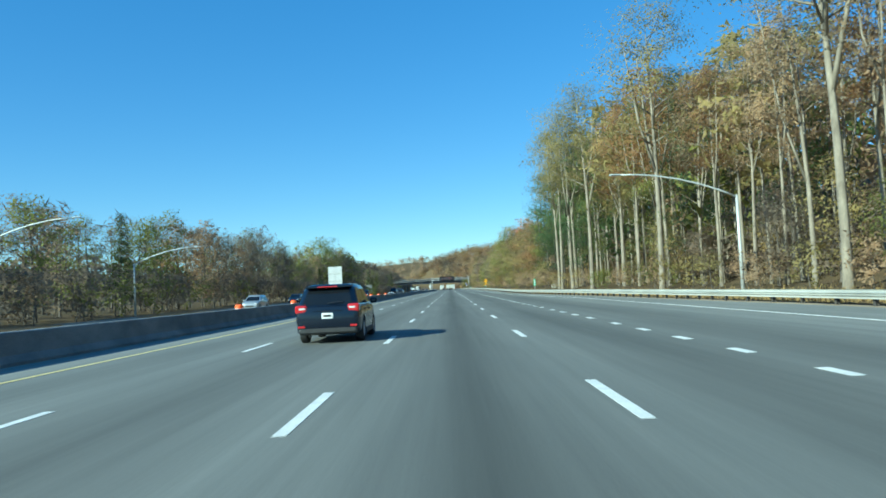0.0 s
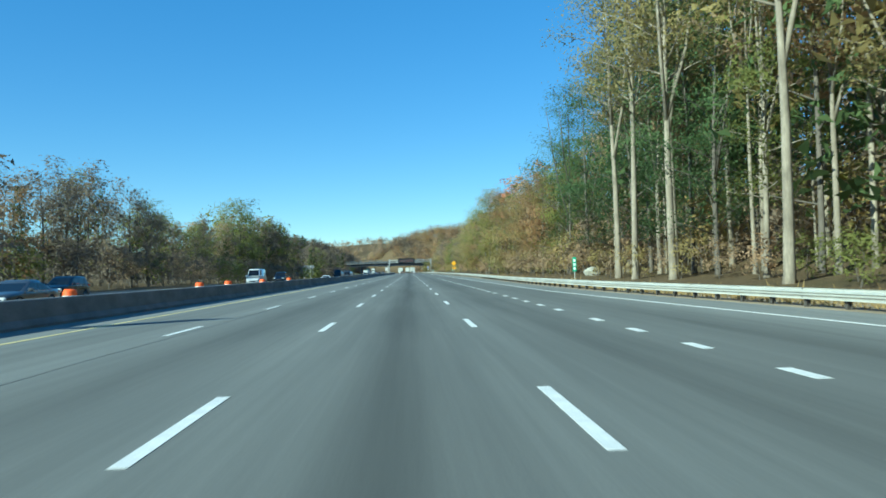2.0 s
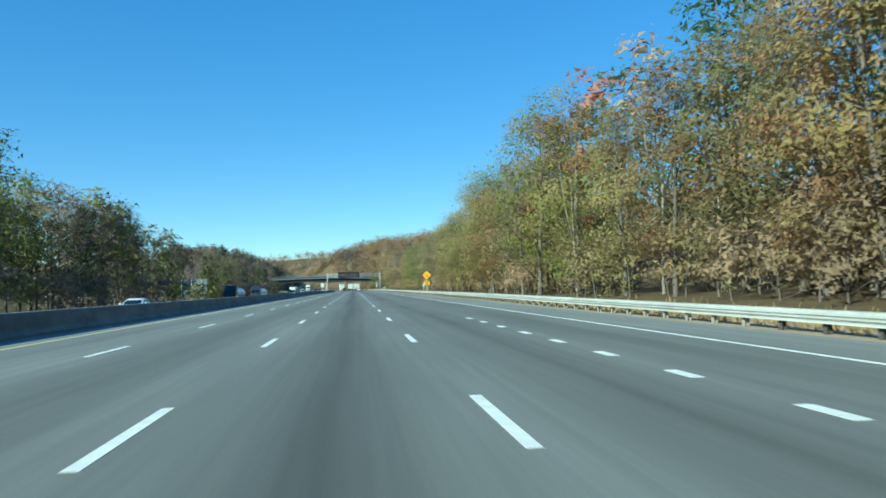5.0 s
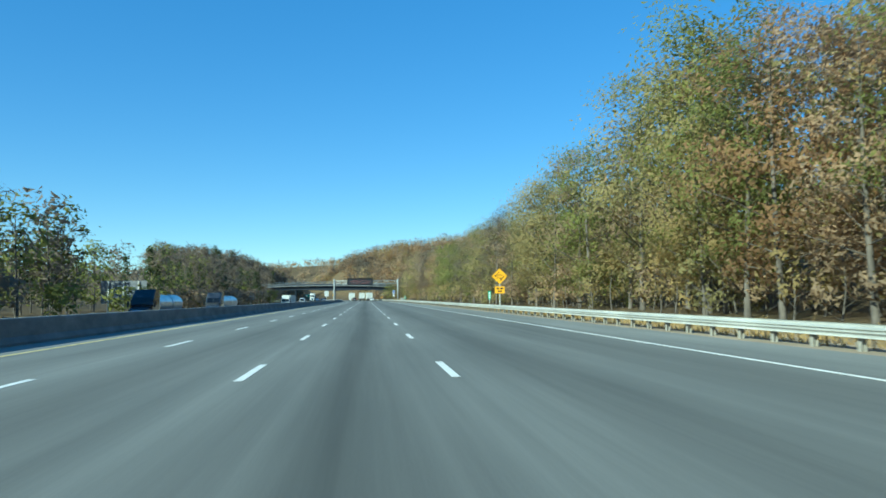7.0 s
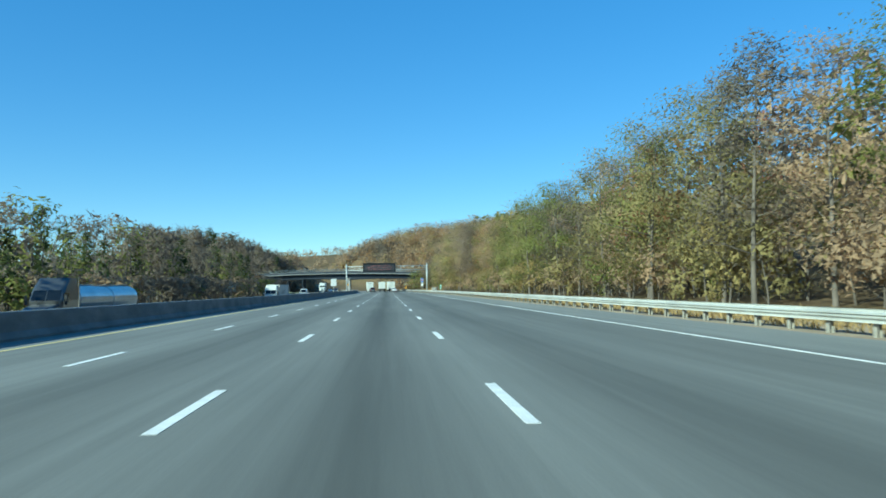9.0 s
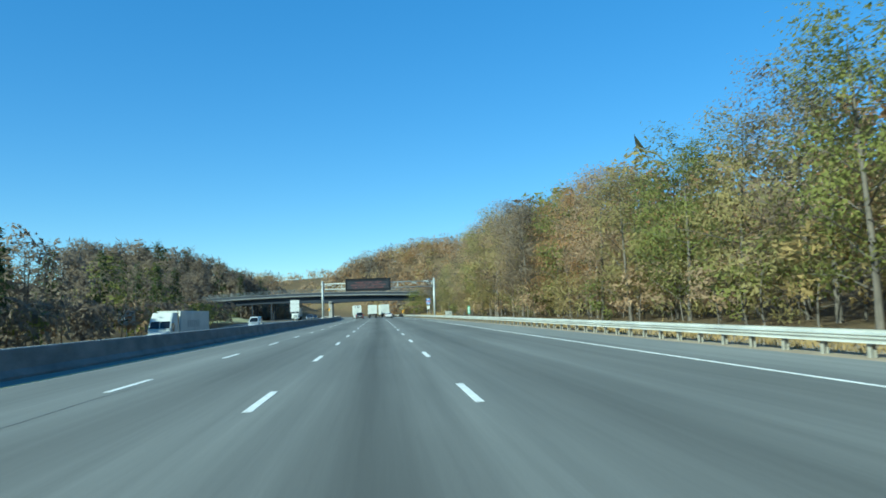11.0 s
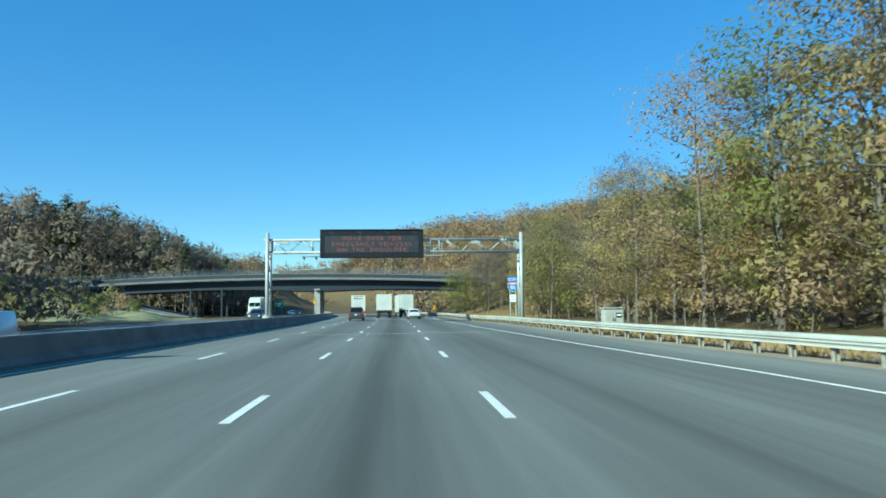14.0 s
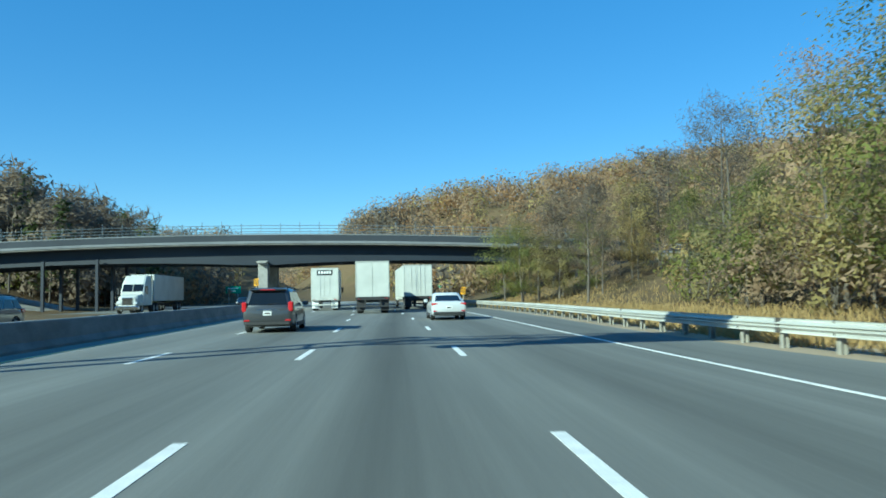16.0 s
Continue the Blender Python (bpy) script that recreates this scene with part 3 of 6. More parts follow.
# ---- trees ----
def tree_mesh(seed, tall, girth, base, spread, leaves, size, thin=1.0, droop=0.0, limbs=16, conical=False, lean=0.045, plain=False):
    """Wood and leaf geometry for one tree: a tapered trunk with limbs and twigs, and leaves gathered round the twig ends."""
    r = random.Random(seed)
    g = np.random.default_rng(seed)
    wood = Shape()
    bendx, bendy = r.uniform(-lean, lean) * tall, r.uniform(-lean, lean) * tall
    def axis(u):
        return Vector((bendx * u * u + 0.12 * math.sin(u * 5 + seed), bendy * u * u + 0.12 * math.cos(u * 4 + seed), tall * u))
    steps = [0, 0.02, 0.12, 0.3, 0.5, 0.7, 0.85, 0.97]
    wood.tube([axis(u) - Vector((0, 0, 0.25 if u == 0 else 0)) for u in steps], [girth * f for f in (1.5, 1.1, 0.95, 0.82, 0.62, 0.4, 0.22, 0.06)], 4 if plain else 7)
    if tall > 20 and not plain:
        for k in range(2):
            u, a = r.uniform(0.3, 0.55), r.uniform(0, 6.28)
            top = axis(0.92) + Vector((math.cos(a), math.sin(a), 0)) * spread * r.uniform(0.5, 0.8)
            mid = axis(u).lerp(top, 0.35) + Vector((math.cos(a), math.sin(a), 0)) * 0.5
            wood.tube([axis(u), mid, top], [girth * 0.6, girth * 0.45, girth * 0.1], 6)
    ends = []
    for i in range(limbs):
        u = base + (0.97 - base) * (i + r.random() * 0.8) / limbs
        rel = (u - base) / (1 - base)
        if conical:
            reach = spread * (1.02 - rel) * r.uniform(0.75, 1.1)
        else:
            reach = spread * (0.45 + 0.75 * math.sin(math.pi * min(1, rel * 0.85 + 0.15))) * r.uniform(0.6, 1.15)
        a = i * 2.4 + r.uniform(-0.5, 0.5)
        p0 = axis(u)
        rise = reach * (r.uniform(0.25, 0.8) if not conical else r.uniform(-0.15, 0.1))
        p2 = p0 + Vector((math.cos(a) * reach, math.sin(a) * reach, rise))
        p1 = p0.lerp(p2, 0.5) + Vector((r.uniform(-0.3, 0.3), r.uniform(-0.3, 0.3), r.uniform(-0.1, 0.35)))
        gr = girth * (0.34 - 0.22 * rel)
        if not plain:
            wood.tube([p0, p1, p2], [gr, gr * 0.6, gr * 0.18], 4)
        elif i % 2:
            wood.tube([p0, p2], [gr, gr * 0.3], 3, False)
        ends += [(p2, 1.0), (p1.lerp(p2, 0.5), 0.85)]
        for k in range(3):
            q0 = p1.lerp(p2, 0.2 + 0.25 * k)
            q = q0 + Vector((r.uniform(-1, 1), r.uniform(-1, 1), r.uniform(-0.2, 0.9))) * reach * 0.42
            if not plain and (k < 2 or limbs > 24):
                wood.tube([q0, q], [gr * 0.3, gr * 0.08], 3, False)
            ends.append((q, 0.9))
    c = np.array([e[0][:] for e in ends])
    pick = g.integers(0, len(c), leaves)
    cluster = spread * (0.19 if not conical else 0.13)
    pos = c[pick] + np.clip(g.normal(0, 1, (leaves, 3)), -1.7, 1.7) * np.array([cluster, cluster, cluster * 0.7])
    pos[:, 2] -= droop * np.abs(g.normal(0, 1, leaves))
    size = np.full(leaves, size)
    if thin == 1.0:
        inner = np.arange(leaves) < leaves * 0.16
        pos[inner, :2] *= 0.72
        size[inner] *= 1.5
    out = pos - c[pick] + (c[pick] - np.array([0, 0, tall * (base + 1) / 2])) * 0.35
    return wood, leaf_quads(g, pos, size, out if thin == 1.0 else None, thin)


def leaf_quads(g, pos, size, out=None, thin=1.0):
    """Small bent leaf clumps at the places given, facing outwards more or less, as vertex and face arrays."""
    n = len(pos)
    d = g.normal(0, 1, (n, 3))
    d /= np.linalg.norm(d, axis=1)[:, None]
    e = np.cross(d, g.normal(0, 1, (n, 3)))
    e /= np.linalg.norm(e, axis=1)[:, None]
    f = np.cross(d, e)
    if out is not None:
        f = out / (np.linalg.norm(out, axis=1)[:, None] + 1e-6) + np.array([0, 0, 0.25]) + g.normal(0, 0.42, (n, 3))
        f /= np.linalg.norm(f, axis=1)[:, None]
        d = np.cross(f, e)
        d /= np.linalg.norm(d, axis=1)[:, None] + 1e-6
        e = np.cross(f, d)
    sz = np.reshape(size, (-1, 1)) * g.uniform(0.55, 1.35, (n, 1))
    if out is not None:
        thin, sz = 0.58, sz * 1.12
    v = np.stack([pos - d * sz - e * sz * 0.4 * thin, pos + d * sz * 0.9 - e * sz * 0.45 * thin + f * sz * 0.15, pos + e * sz * 0.85 * thin], 1).reshape(-1, 3)
    if out is None:
        return v, np.arange(n)[:, None] * 3 + np.arange(3), None
    nor = out / (np.linalg.norm(out, axis=1)[:, None] + 1e-6) + np.array([0, 0, 0.3]) + g.normal(0, 0.16, (n, 3))
    nor /= np.linalg.norm(nor, axis=1)[:, None] + 1e-6
    return v, np.arange(n)[:, None] * 3 + np.arange(3), np.repeat(nor, 3, 0)


def array_mesh(name, verts, faces, mat, normals=None):
    """A mesh from vertex and face arrays; faces: one array, or a list of arrays of triangles and quads."""
    groups = faces if isinstance(faces, list) else [faces]
    totals = np.concatenate([np.full(len(f), f.shape[1], np.int32) for f in groups])
    ids = np.concatenate([f.astype(np.int32).ravel() for f in groups])
    me = bpy.data.meshes.new(name)
    me.vertices.add(len(verts))
    me.vertices.foreach_set("co", np.asarray(verts, np.float32).ravel())
    me.loops.add(len(ids))
    me.loops.foreach_set("vertex_index", ids)
    me.polygons.add(len(totals))
    me.polygons.foreach_set("loop_start", np.concatenate([[0], np.cumsum(totals)[:-1]]).astype(np.int32))
    me.update(calc_edges=True)
    me.materials.append(mat)
    if normals is not None:
        me.normals_split_custom_set_from_vertices(np.asarray(normals, float).tolist())
    return me


CROWN_NORMALS = {}


def tree_kind(seed, leafmat, bark, **shape):
    wood, (v, f, nor) = tree_mesh(seed, **shape)
    crown = array_mesh("crown", v, f, M_LEAF[leafmat], nor)
    CROWN_NORMALS[crown.name] = nor
    return wood.mesh("trunk", bark, False), crown


def plant(kind, label, x, y, scale=1.0, turn=0.0, group="roadside trees", name="tree", sink=0.1, category="tree"):
    me_wood, me_leaf = kind
    ob = thing(name, label, category, pose(x, y, float(height(x, y)) - sink, 0, 0, turn) @ Matrix.Scale(scale, 4), group)
    part("trunk", me_wood, None, ob)
    part("crown", me_leaf, None, ob)
    return ob


SPEC = {
    "tall_rust": ("rust", M_BARK_PALE, dict(tall=26, girth=0.23, base=0.5, spread=3.3, limbs=18), 11),
    "tall_brown": ("grey", M_BARK_PALE, dict(tall=25, girth=0.21, base=0.48, spread=3.1, limbs=18), 21),
    "tall_green": ("green", M_BARK_PALE, dict(tall=25, girth=0.22, base=0.16, spread=3.8, limbs=26), 31),
    "tall_olive": ("olive", M_BARK_PALE, dict(tall=23, girth=0.19, base=0.36, spread=3.3, limbs=20), 41),
    "pole": ("brown", M_BARK_PALE, dict(tall=21, girth=0.13, base=0.55, spread=2.2, limbs=12, lean=0.06), 171),
    "gold": ("gold", M_BARK, dict(tall=13, girth=0.15, base=0.1, spread=3.3, limbs=20), 51),
    "olive": ("olive", M_BARK, dict(tall=14, girth=0.17, base=0.08, spread=3.6, limbs=20), 61),
    "green": ("green", M_BARK, dict(tall=14, girth=0.18, base=0.08, spread=3.6, limbs=20), 71),
    "rust": ("rust", M_BARK, dict(tall=14, girth=0.17, base=0.12, spread=3.5, limbs=20), 81),
    "brown": ("brown", M_BARK, dict(tall=14.5, girth=0.17, base=0.14, spread=3.4, limbs=20), 91),
    "red": ("red", M_BARK, dict(tall=18, girth=0.2, base=0.25, spread=3.4, limbs=18), 101),
    "bare": ("twig", M_BARK, dict(tall=16, girth=0.18, base=0.22, spread=3.2, limbs=28), 111),
    "ash": ("ash", M_BARK, dict(tall=15, girth=0.17, base=0.16, spread=3.3, limbs=22), 181),
    "tall_pine": ("evergreen", M_BARK, dict(tall=25, girth=0.22, base=0.12, spread=4.2, limbs=28), 201),
    "great": ("olive", M_BARK_PALE, dict(tall=27, girth=0.28, base=0.5, spread=4.4, limbs=20, lean=0.03), 191),
    "pine": ("pine", M_BARK, dict(tall=17, girth=0.22, base=0.15, spread=3.4, limbs=30, conical=True), 121),
    "bush_gold": ("gold", M_BARK, dict(tall=4.2, girth=0.06, base=0.04, spread=1.9, limbs=12), 131),
    "bush_olive": ("olive", M_BARK, dict(tall=4.0, girth=0.06, base=0.04, spread=2.0, limbs=12), 141),
    "bush_brown": ("brown", M_BARK, dict(tall=3.4, girth=0.05, base=0.03, spread=1.9, limbs=12), 151),
    "bush_ash": ("ash", M_BARK, dict(tall=3.6, girth=0.05, base=0.03, spread=2.1, limbs=14), 211),
    "bush_green": ("green", M_BARK, dict(tall=3.2, girth=0.05, base=0.03, spread=1.8, limbs=12), 161),
}
# how many leaf clumps a tree carries, by how near the road it stands
LEAVES = {"near": (6500, 0.12), "mid": (2000, 0.198), "far": (460, 0.42)}
KIND_CACHE = {}


def kind_of(name, level, variant):
    key = (name, level, variant)
    if key not in KIND_CACHE:
        leaf, bark, dims, seed = SPEC[name]
        n, size = LEAVES[level]
        if name == "bare":
            n, size, dims = n // 2, size * 2.6, dict(dims, thin=0.09)
        if name == "bare" and level == "far":
            dims = dict(dims, limbs=14)
        if name == "pole":
            n = n // 4
        if name == "tall_pine":
            n = int(n * 1.4)
        if name in ("tall_brown", "brown"):
            n = int(n * 0.75)
        if name.startswith("bush"):
            n, size = n // (2 if level == "far" else 4), size * 0.78
        KIND_CACHE[key] = tree_kind(seed + variant, leaf, bark, leaves=n, size=size, plain=level == "far" and name != "bare", **dims)
    return KIND_CACHE[key]


WORDS = {
    "tall_rust": "tall pale-trunked tree with a rust-brown autumn crown", "tall_brown": "tall pale-trunked tree with thin brown leaves",
    "tall_green": "tall pale-trunked tree still in green leaf", "tall_olive": "tall pale-trunked tree with olive yellow leaves",
    "gold": "slender tree with golden yellow autumn leaves", "olive": "roadside tree in olive green autumn leaf", "green": "leafy dark green roadside tree",
    "rust": "roadside tree in rust-orange autumn leaf", "brown": "roadside tree with thin brown autumn leaves", "red": "tree with faded red autumn leaves",
    "ash": "half-bare tree with ash-brown withered leaves", "tall_pine": "tall broad evergreen with dark green crown", "great": "large forked tree with a thick pale trunk and olive leaves",
    "pole": "thin straight pale-trunked tree with a small crown", "bare": "bare grey-brown tree with hardly any leaves", "pine": "dark green conical pine tree", "bush_gold": "golden yellow roadside shrub", "bush_olive": "olive green roadside shrub",
    "bush_brown": "brown dry roadside shrub", "bush_ash": "ash-brown withered roadside shrub", "bush_green": "dark green roadside shrub",
}
rnd = random.Random(7)


# height of the tree tops along the near side and along the far side
CANOPY_NEAR = [(-20, 24), (40, 22.5), (57, 22), (67, 23.8), (78, 25.3), (93, 26.4), (116, 28.6), (138, 28.4), (162, 26.8), (176, 27.5), (190, 25.5), (214, 24.8), (230, 23), (237, 17.5), (247, 15.4),
               (260, 16.5), (268, 19.5), (280, 20.5), (289, 17), (303, 16.2), (312, 15.4), (323, 14.6), (340, 15.6), (360, 14.6), (381, 14.6), (406, 14.2), (420, 14.8), (436, 16.5), (450, 17.2), (460, 19),
               (474, 20), (490, 19.4), (498, 18), (503, 14), (513, 12), (525, 13), (540, 13.4), (552, 13), (560, 12), (576, 10), (760, 10)]
CANOPY_FAR = [(0, 13), (69, 13), (90, 14.5), (112, 16), (134, 15.3), (143, 12.8), (154, 17), (165, 18.4), (173, 17), (181, 14), (200, 14), (214, 12), (226, 12.5), (246, 13.6), (260, 16), (280, 18.8),
              (312, 19.4), (330, 17.5), (337, 14.6), (350, 12.3), (361, 11.6), (375, 13), (400, 13), (422, 14.8), (458, 15), (467, 12.8), (482, 14.2), (508, 14.9), (550, 14), (570, 14), (590, 17), (800, 17)]


def fitted(kind, x, y, rows, share=1.0):
    """The scale at which a tree of that kind reaches the canopy's height at y."""
    return share * (table(rows, y) - float(height(x, y))) / (SPEC[kind][2]["tall"] * 1.03)


def put(kind, x, y, scale=1.0, group="roadside trees", level="near"):
    bush = kind.startswith("bush")
    plant(kind_of(kind, level, rnd.randrange(2)), WORDS[kind], x, y, scale * rnd.uniform(0.95, 1.05), rnd.uniform(0, 360), group,
          "shrub" if bush else "tree", 0.1, "shrub" if bush else "tree")


class Thicket:
    """Many trees joined into one mesh, for growth too deep in the wood to count."""

    def __init__(self):
        self.v, self.f, self.m, self.mats, self.n, self.nor = [], [], [], [], 0, []

    def put(self, kind, x, y, scale=1.0, level="far"):
        me_wood, me_leaf = kind_of(kind, level, rnd.randrange(2))
        m = pose(x, y, float(height(x, y)) - 0.1, 0, 0, rnd.uniform(0, 360)) @ Matrix.Scale(scale * rnd.uniform(0.92, 1.06), 4)
        mat = np.array(m)
        for me in (me_wood, me_leaf):
            co = np.empty(len(me.vertices) * 3, np.float32)
            me.vertices.foreach_get("co", co)
            co = co.reshape(-1, 3) @ mat[:3, :3].T + mat[:3, 3]
            nor = CROWN_NORMALS.get(me.name) if me is me_leaf else None
            if nor is None:
                nor = np.empty(len(me.vertices) * 3, np.float32)
                me.vertex_normals.foreach_get("vector", nor)
                nor = nor.reshape(-1, 3)
            turned = nor @ mat[:3, :3].T
            self.nor.append(turned / (np.linalg.norm(turned, axis=1)[:, None] + 1e-9))
            if me.materials[0] not in self.mats:
                self.mats.append(me.materials[0])
            ids = np.empty(len(me.loops), np.int32)
            me.loops.foreach_get("vertex_index", ids)
            tot = np.empty(len(me.polygons), np.int32)
            me.polygons.foreach_get("loop_total", tot)
            starts = np.concatenate([[0], np.cumsum(tot)[:-1]])
            corners = 4 if me is me_wood else 3
            pick = tot == corners
            self.f.append((ids[starts[pick][:, None] + np.arange(corners)]) + self.n)
            self.v.append(co)
            self.m.append(np.full(int(pick.sum()), self.mats.index(me.materials[0]), np.int32))
            self.n += len(co)

    def finish(self, name, label):
        me = array_mesh(name, np.concatenate(self.v), self.f, self.mats[0], np.concatenate(self.nor))
        for mt in self.mats[1:]:
            me.materials.append(mt)
        me.polygons.foreach_set("material_index", np.concatenate(self.m))
        return tagged(new(name, me), label, "woods", kind="stuff")


def clear_of(x, y):
    """Keeps growth off the roads, the bridge and the standing things."""
    u = x - bend(y)
    return not (612 < y < 642 and -90 < u < 40) and not (-35 < u < 14.2)


def mix_at(y, row):
    """What grows on the near-side slope at y, in a row from the road: kinds with weights."""
    if y < 58:
        return (("tall_rust", 2), ("tall_brown", 6), ("tall_olive", 1), ("pole", 4))
    if y < 112:
        return (("tall_pine", 2), ("tall_green", 2), ("tall_olive", 2), ("tall_rust", 3), ("tall_brown", 5), ("pole", 2))
    if 158 < y < 225 and row == 0:
        return (("olive", 4), ("brown", 4), ("gold", 3), ("rust", 3), ("green", 2), ("tall_green", 2))
    if y < 222:
        return (("tall_pine", 12), ("tall_green", 3), ("tall_olive", 1), ("tall_rust", 1), ("tall_brown", 1))
    if y < 250:
        return (("tall_green", 2), ("red", 2), ("green", 2), ("brown", 3), ("olive", 1))
    if y < 288:
        return (("green", 2), ("olive", 3), ("brown", 4), ("gold", 1), ("rust", 2))
    if y < 318:
        return (("green", 4), ("olive", 4), ("gold", 2), ("brown", 3))
    if y < 345:
        return (("olive", 5), ("brown", 6), ("green", 1), ("ash", 1), ("rust", 3))
    if y < 442:
        return (("olive", 4), ("brown", 6), ("rust", 3), ("red", 1), ("ash", 3), ("green", 2))
    if y < 482:
        return (("olive", 6), ("gold", 1), ("brown", 5), ("ash", 3), ("green", 2), ("rust", 1))
    if y < 520:
        return (("olive", 5), ("brown", 3), ("ash", 2), ("bare", 2), ("green", 2))
    return (("olive", 6), ("brown", 3), ("ash", 3), ("bare", 2), ("green", 4))


def choose(mix):
    return rnd.choices([m[0] for m in mix], [m[1] for m in mix])[0]


deep = Thicket()
for row, (lo, hi, step) in enumerate(((0.0, 3.4, 4.6), (5.0, 9.5, 6.0), (11.0, 18, 5.4), (20, 30, 8.5))):
    y = 20.0
    while y < (740 if row < 3 else 210):
        front = 20.6 if y < 200 else max(18.4, table(RAIL, y) + 6.0)
        if y > 545:
            front += 6 + (y - 545) * 0.05
        x = front + rnd.uniform(lo, hi) + bend(y)
        mix = mix_at(y, row)
        if clear_of(x, y):
            kind = choose(mix)
            sc = fitted(kind, x, y, CANOPY_NEAR, (0.9 if not 158 < y < 225 else 0.62, 0.95, 1.0, 1.05)[row] * rnd.uniform(0.88, 1.0))
            if y < (600, 205, 0, 0)[row]:
                put(kind, x, y, sc, level=("near", "mid")[row] if y < 560 else "mid")
            else:
                deep.put(kind, x, y, sc)
        y += step * rnd.uniform(0.7, 1.3)
# low trees between the tall trunks
y = -6.0
while y < 200:
    x = 20.8 + rnd.uniform(0, 7)
    kind, sc = choose((("gold", 1), ("olive", 3), ("brown", 5), ("ash", 4), ("green", 1))), rnd.uniform(0.3, 0.55)
    if y < 100:
        put(kind, x, y, sc, "roadside trees", "mid")
    else:
        deep.put(kind, x, y, sc)
    deep.put(choose((("bush_brown", 4), ("bush_ash", 5), ("bush_olive", 2))), x + rnd.uniform(1, 5), y + 1.2, rnd.uniform(0.7, 1.15), "mid")
    deep.put(choose((("bush_brown", 4), ("bush_ash", 5), ("bush_green", 1))), x + rnd.uniform(4, 10), y + 2.4, rnd.uniform(0.8, 1.3), "mid")
    y += 3.6 * rnd.uniform(0.6, 1.4)
# fuller crowns at the top of the slope
for k in range(34):
    y = 52 + k * 2.6
    kind, x = choose((("tall_brown", 4), ("tall_rust", 3), ("tall_olive", 3), ("tall_green", 2), ("tall_pine", 1 if y < 100 else 4))), 21.5 + rnd.random() * 9
    deep.put(kind, x, y, fitted(kind, x, y, CANOPY_NEAR, rnd.uniform(0.88, 1.02)))
for k in range(150):
    y = 20 + rnd.random() * 185
    deep.put("pole", 22 + rnd.random() * 24, y, rnd.uniform(0.45, 0.95))
for k in range(75):
    y = -20 + k * 3.1
    deep.put(choose((("brown", 5), ("bare", 5), ("olive", 2), ("rust", 1))), rnd.uniform(42, 56), y, rnd.uniform(0.8, 1.15))
deep.finish("deep_woods", "dense autumn woods behind the roadside trees")
for x, y, sc in ((19.2, 37, 0.9), (18.8, 66.6, 0.92), (18.8, 99, 0.98), (19.0, 115.5, 1.0), (19.8, 117.6, 0.98), (18.6, 122.7, 1.02), (18.8, 129, 1.02)):
    put("great", x, y, sc)
# trees before the bridge's end
for kind, x, y, sc in (("green", 11.9, 607, 0.6), ("green", 13.4, 605, 0.6), ("olive", 15.0, 604, 0.55), ("olive", 14.2, 608.5, 0.68), ("ash", 17.5, 606, 0.72), ("ash", 21.0, 604, 0.75), ("olive", 24.0, 601, 0.72), ("ash", 27.5, 603, 0.8), ("green", 19.2, 600, 0.5), ("brown", 16.0, 609, 0.6), ("bare", 18.5, 608, 0.75), ("green", 22.0, 609, 0.6), ("brown", 25.0, 608, 0.65), ("olive", 28.0, 609, 0.6), ("bare", 30.5, 607, 0.8), ("green", 33, 606, 0.65), ("brown", 19.5, 596, 0.5), ("bare", 16.5, 590, 0.6), ("green", 24.5, 588, 0.5), ("brown", 36, 602, 0.7), ("olive", 17.0, 603, 0.42), ("brown", 20.5, 606, 0.5), ("gold", 23.5, 598, 0.45), ("bare", 27, 606, 0.6), ("olive", 30, 600, 0.5)):
    put(kind, x, y, sc, level="near" if x < 26 else "mid")
for kind, x, y, sc in (("olive", 17.6, 549, 0.8), ("green", 19.5, 554, 0.82), ("olive", 19.0, 559, 0.72), ("brown", 21.5, 562, 0.8), ("olive", 17.4, 542, 0.86), ("bare", 22, 575, 0.8), ("bare", 25, 582, 0.8), ("green", 20.5, 568, 0.55)):
    put(kind, x, y, sc)
for kind, x, y, sc in (("red", 20.6, 237, 1.0), ("red", 24.0, 240, 1.1), ("green", 21.0, 268, 1.25), ("green", 23.5, 276, 1.35), ("gold", 18.6, 266, 0.75), ("brown", 19.8, 254, 0.9), ("red", 21.0, 350, 0.72), ("brown", 18.2, 504, 0.98), ("rust", 20.5, 500, 1.05), ("olive", 18.5, 519, 0.85), ("brown", 20.0, 525, 0.85), ("bare", 18.0, 515, 0.8)):
    put(kind, x, y, sc)
for x, y, sc in ((-41.5, 248, 1.35), (-44.5, 256, 1.45), (-43.0, 266, 1.25)):
    put("green", x, y, sc, "roadside trees", "mid")
for k in range(16):
    kind, x, y = choose((("green", 4), ("bare", 3), ("brown", 2))), -41 - rnd.random() * 5, 186 + k * 8.2
    put(kind, x, y, fitted(kind, x, y, CANOPY_FAR, rnd.uniform(0.85, 1.0)), "roadside trees", "mid")
# thicket on the bank below the bridge
for k in range(30):
    put(choose((("bush_green", 5), ("bush_brown", 4), ("bush_olive", 1))), -39 - rnd.random() * 36 + bend(585), rnd.uniform(560, 608), rnd.uniform(0.7, 1.0), "roadside shrubs", "far")
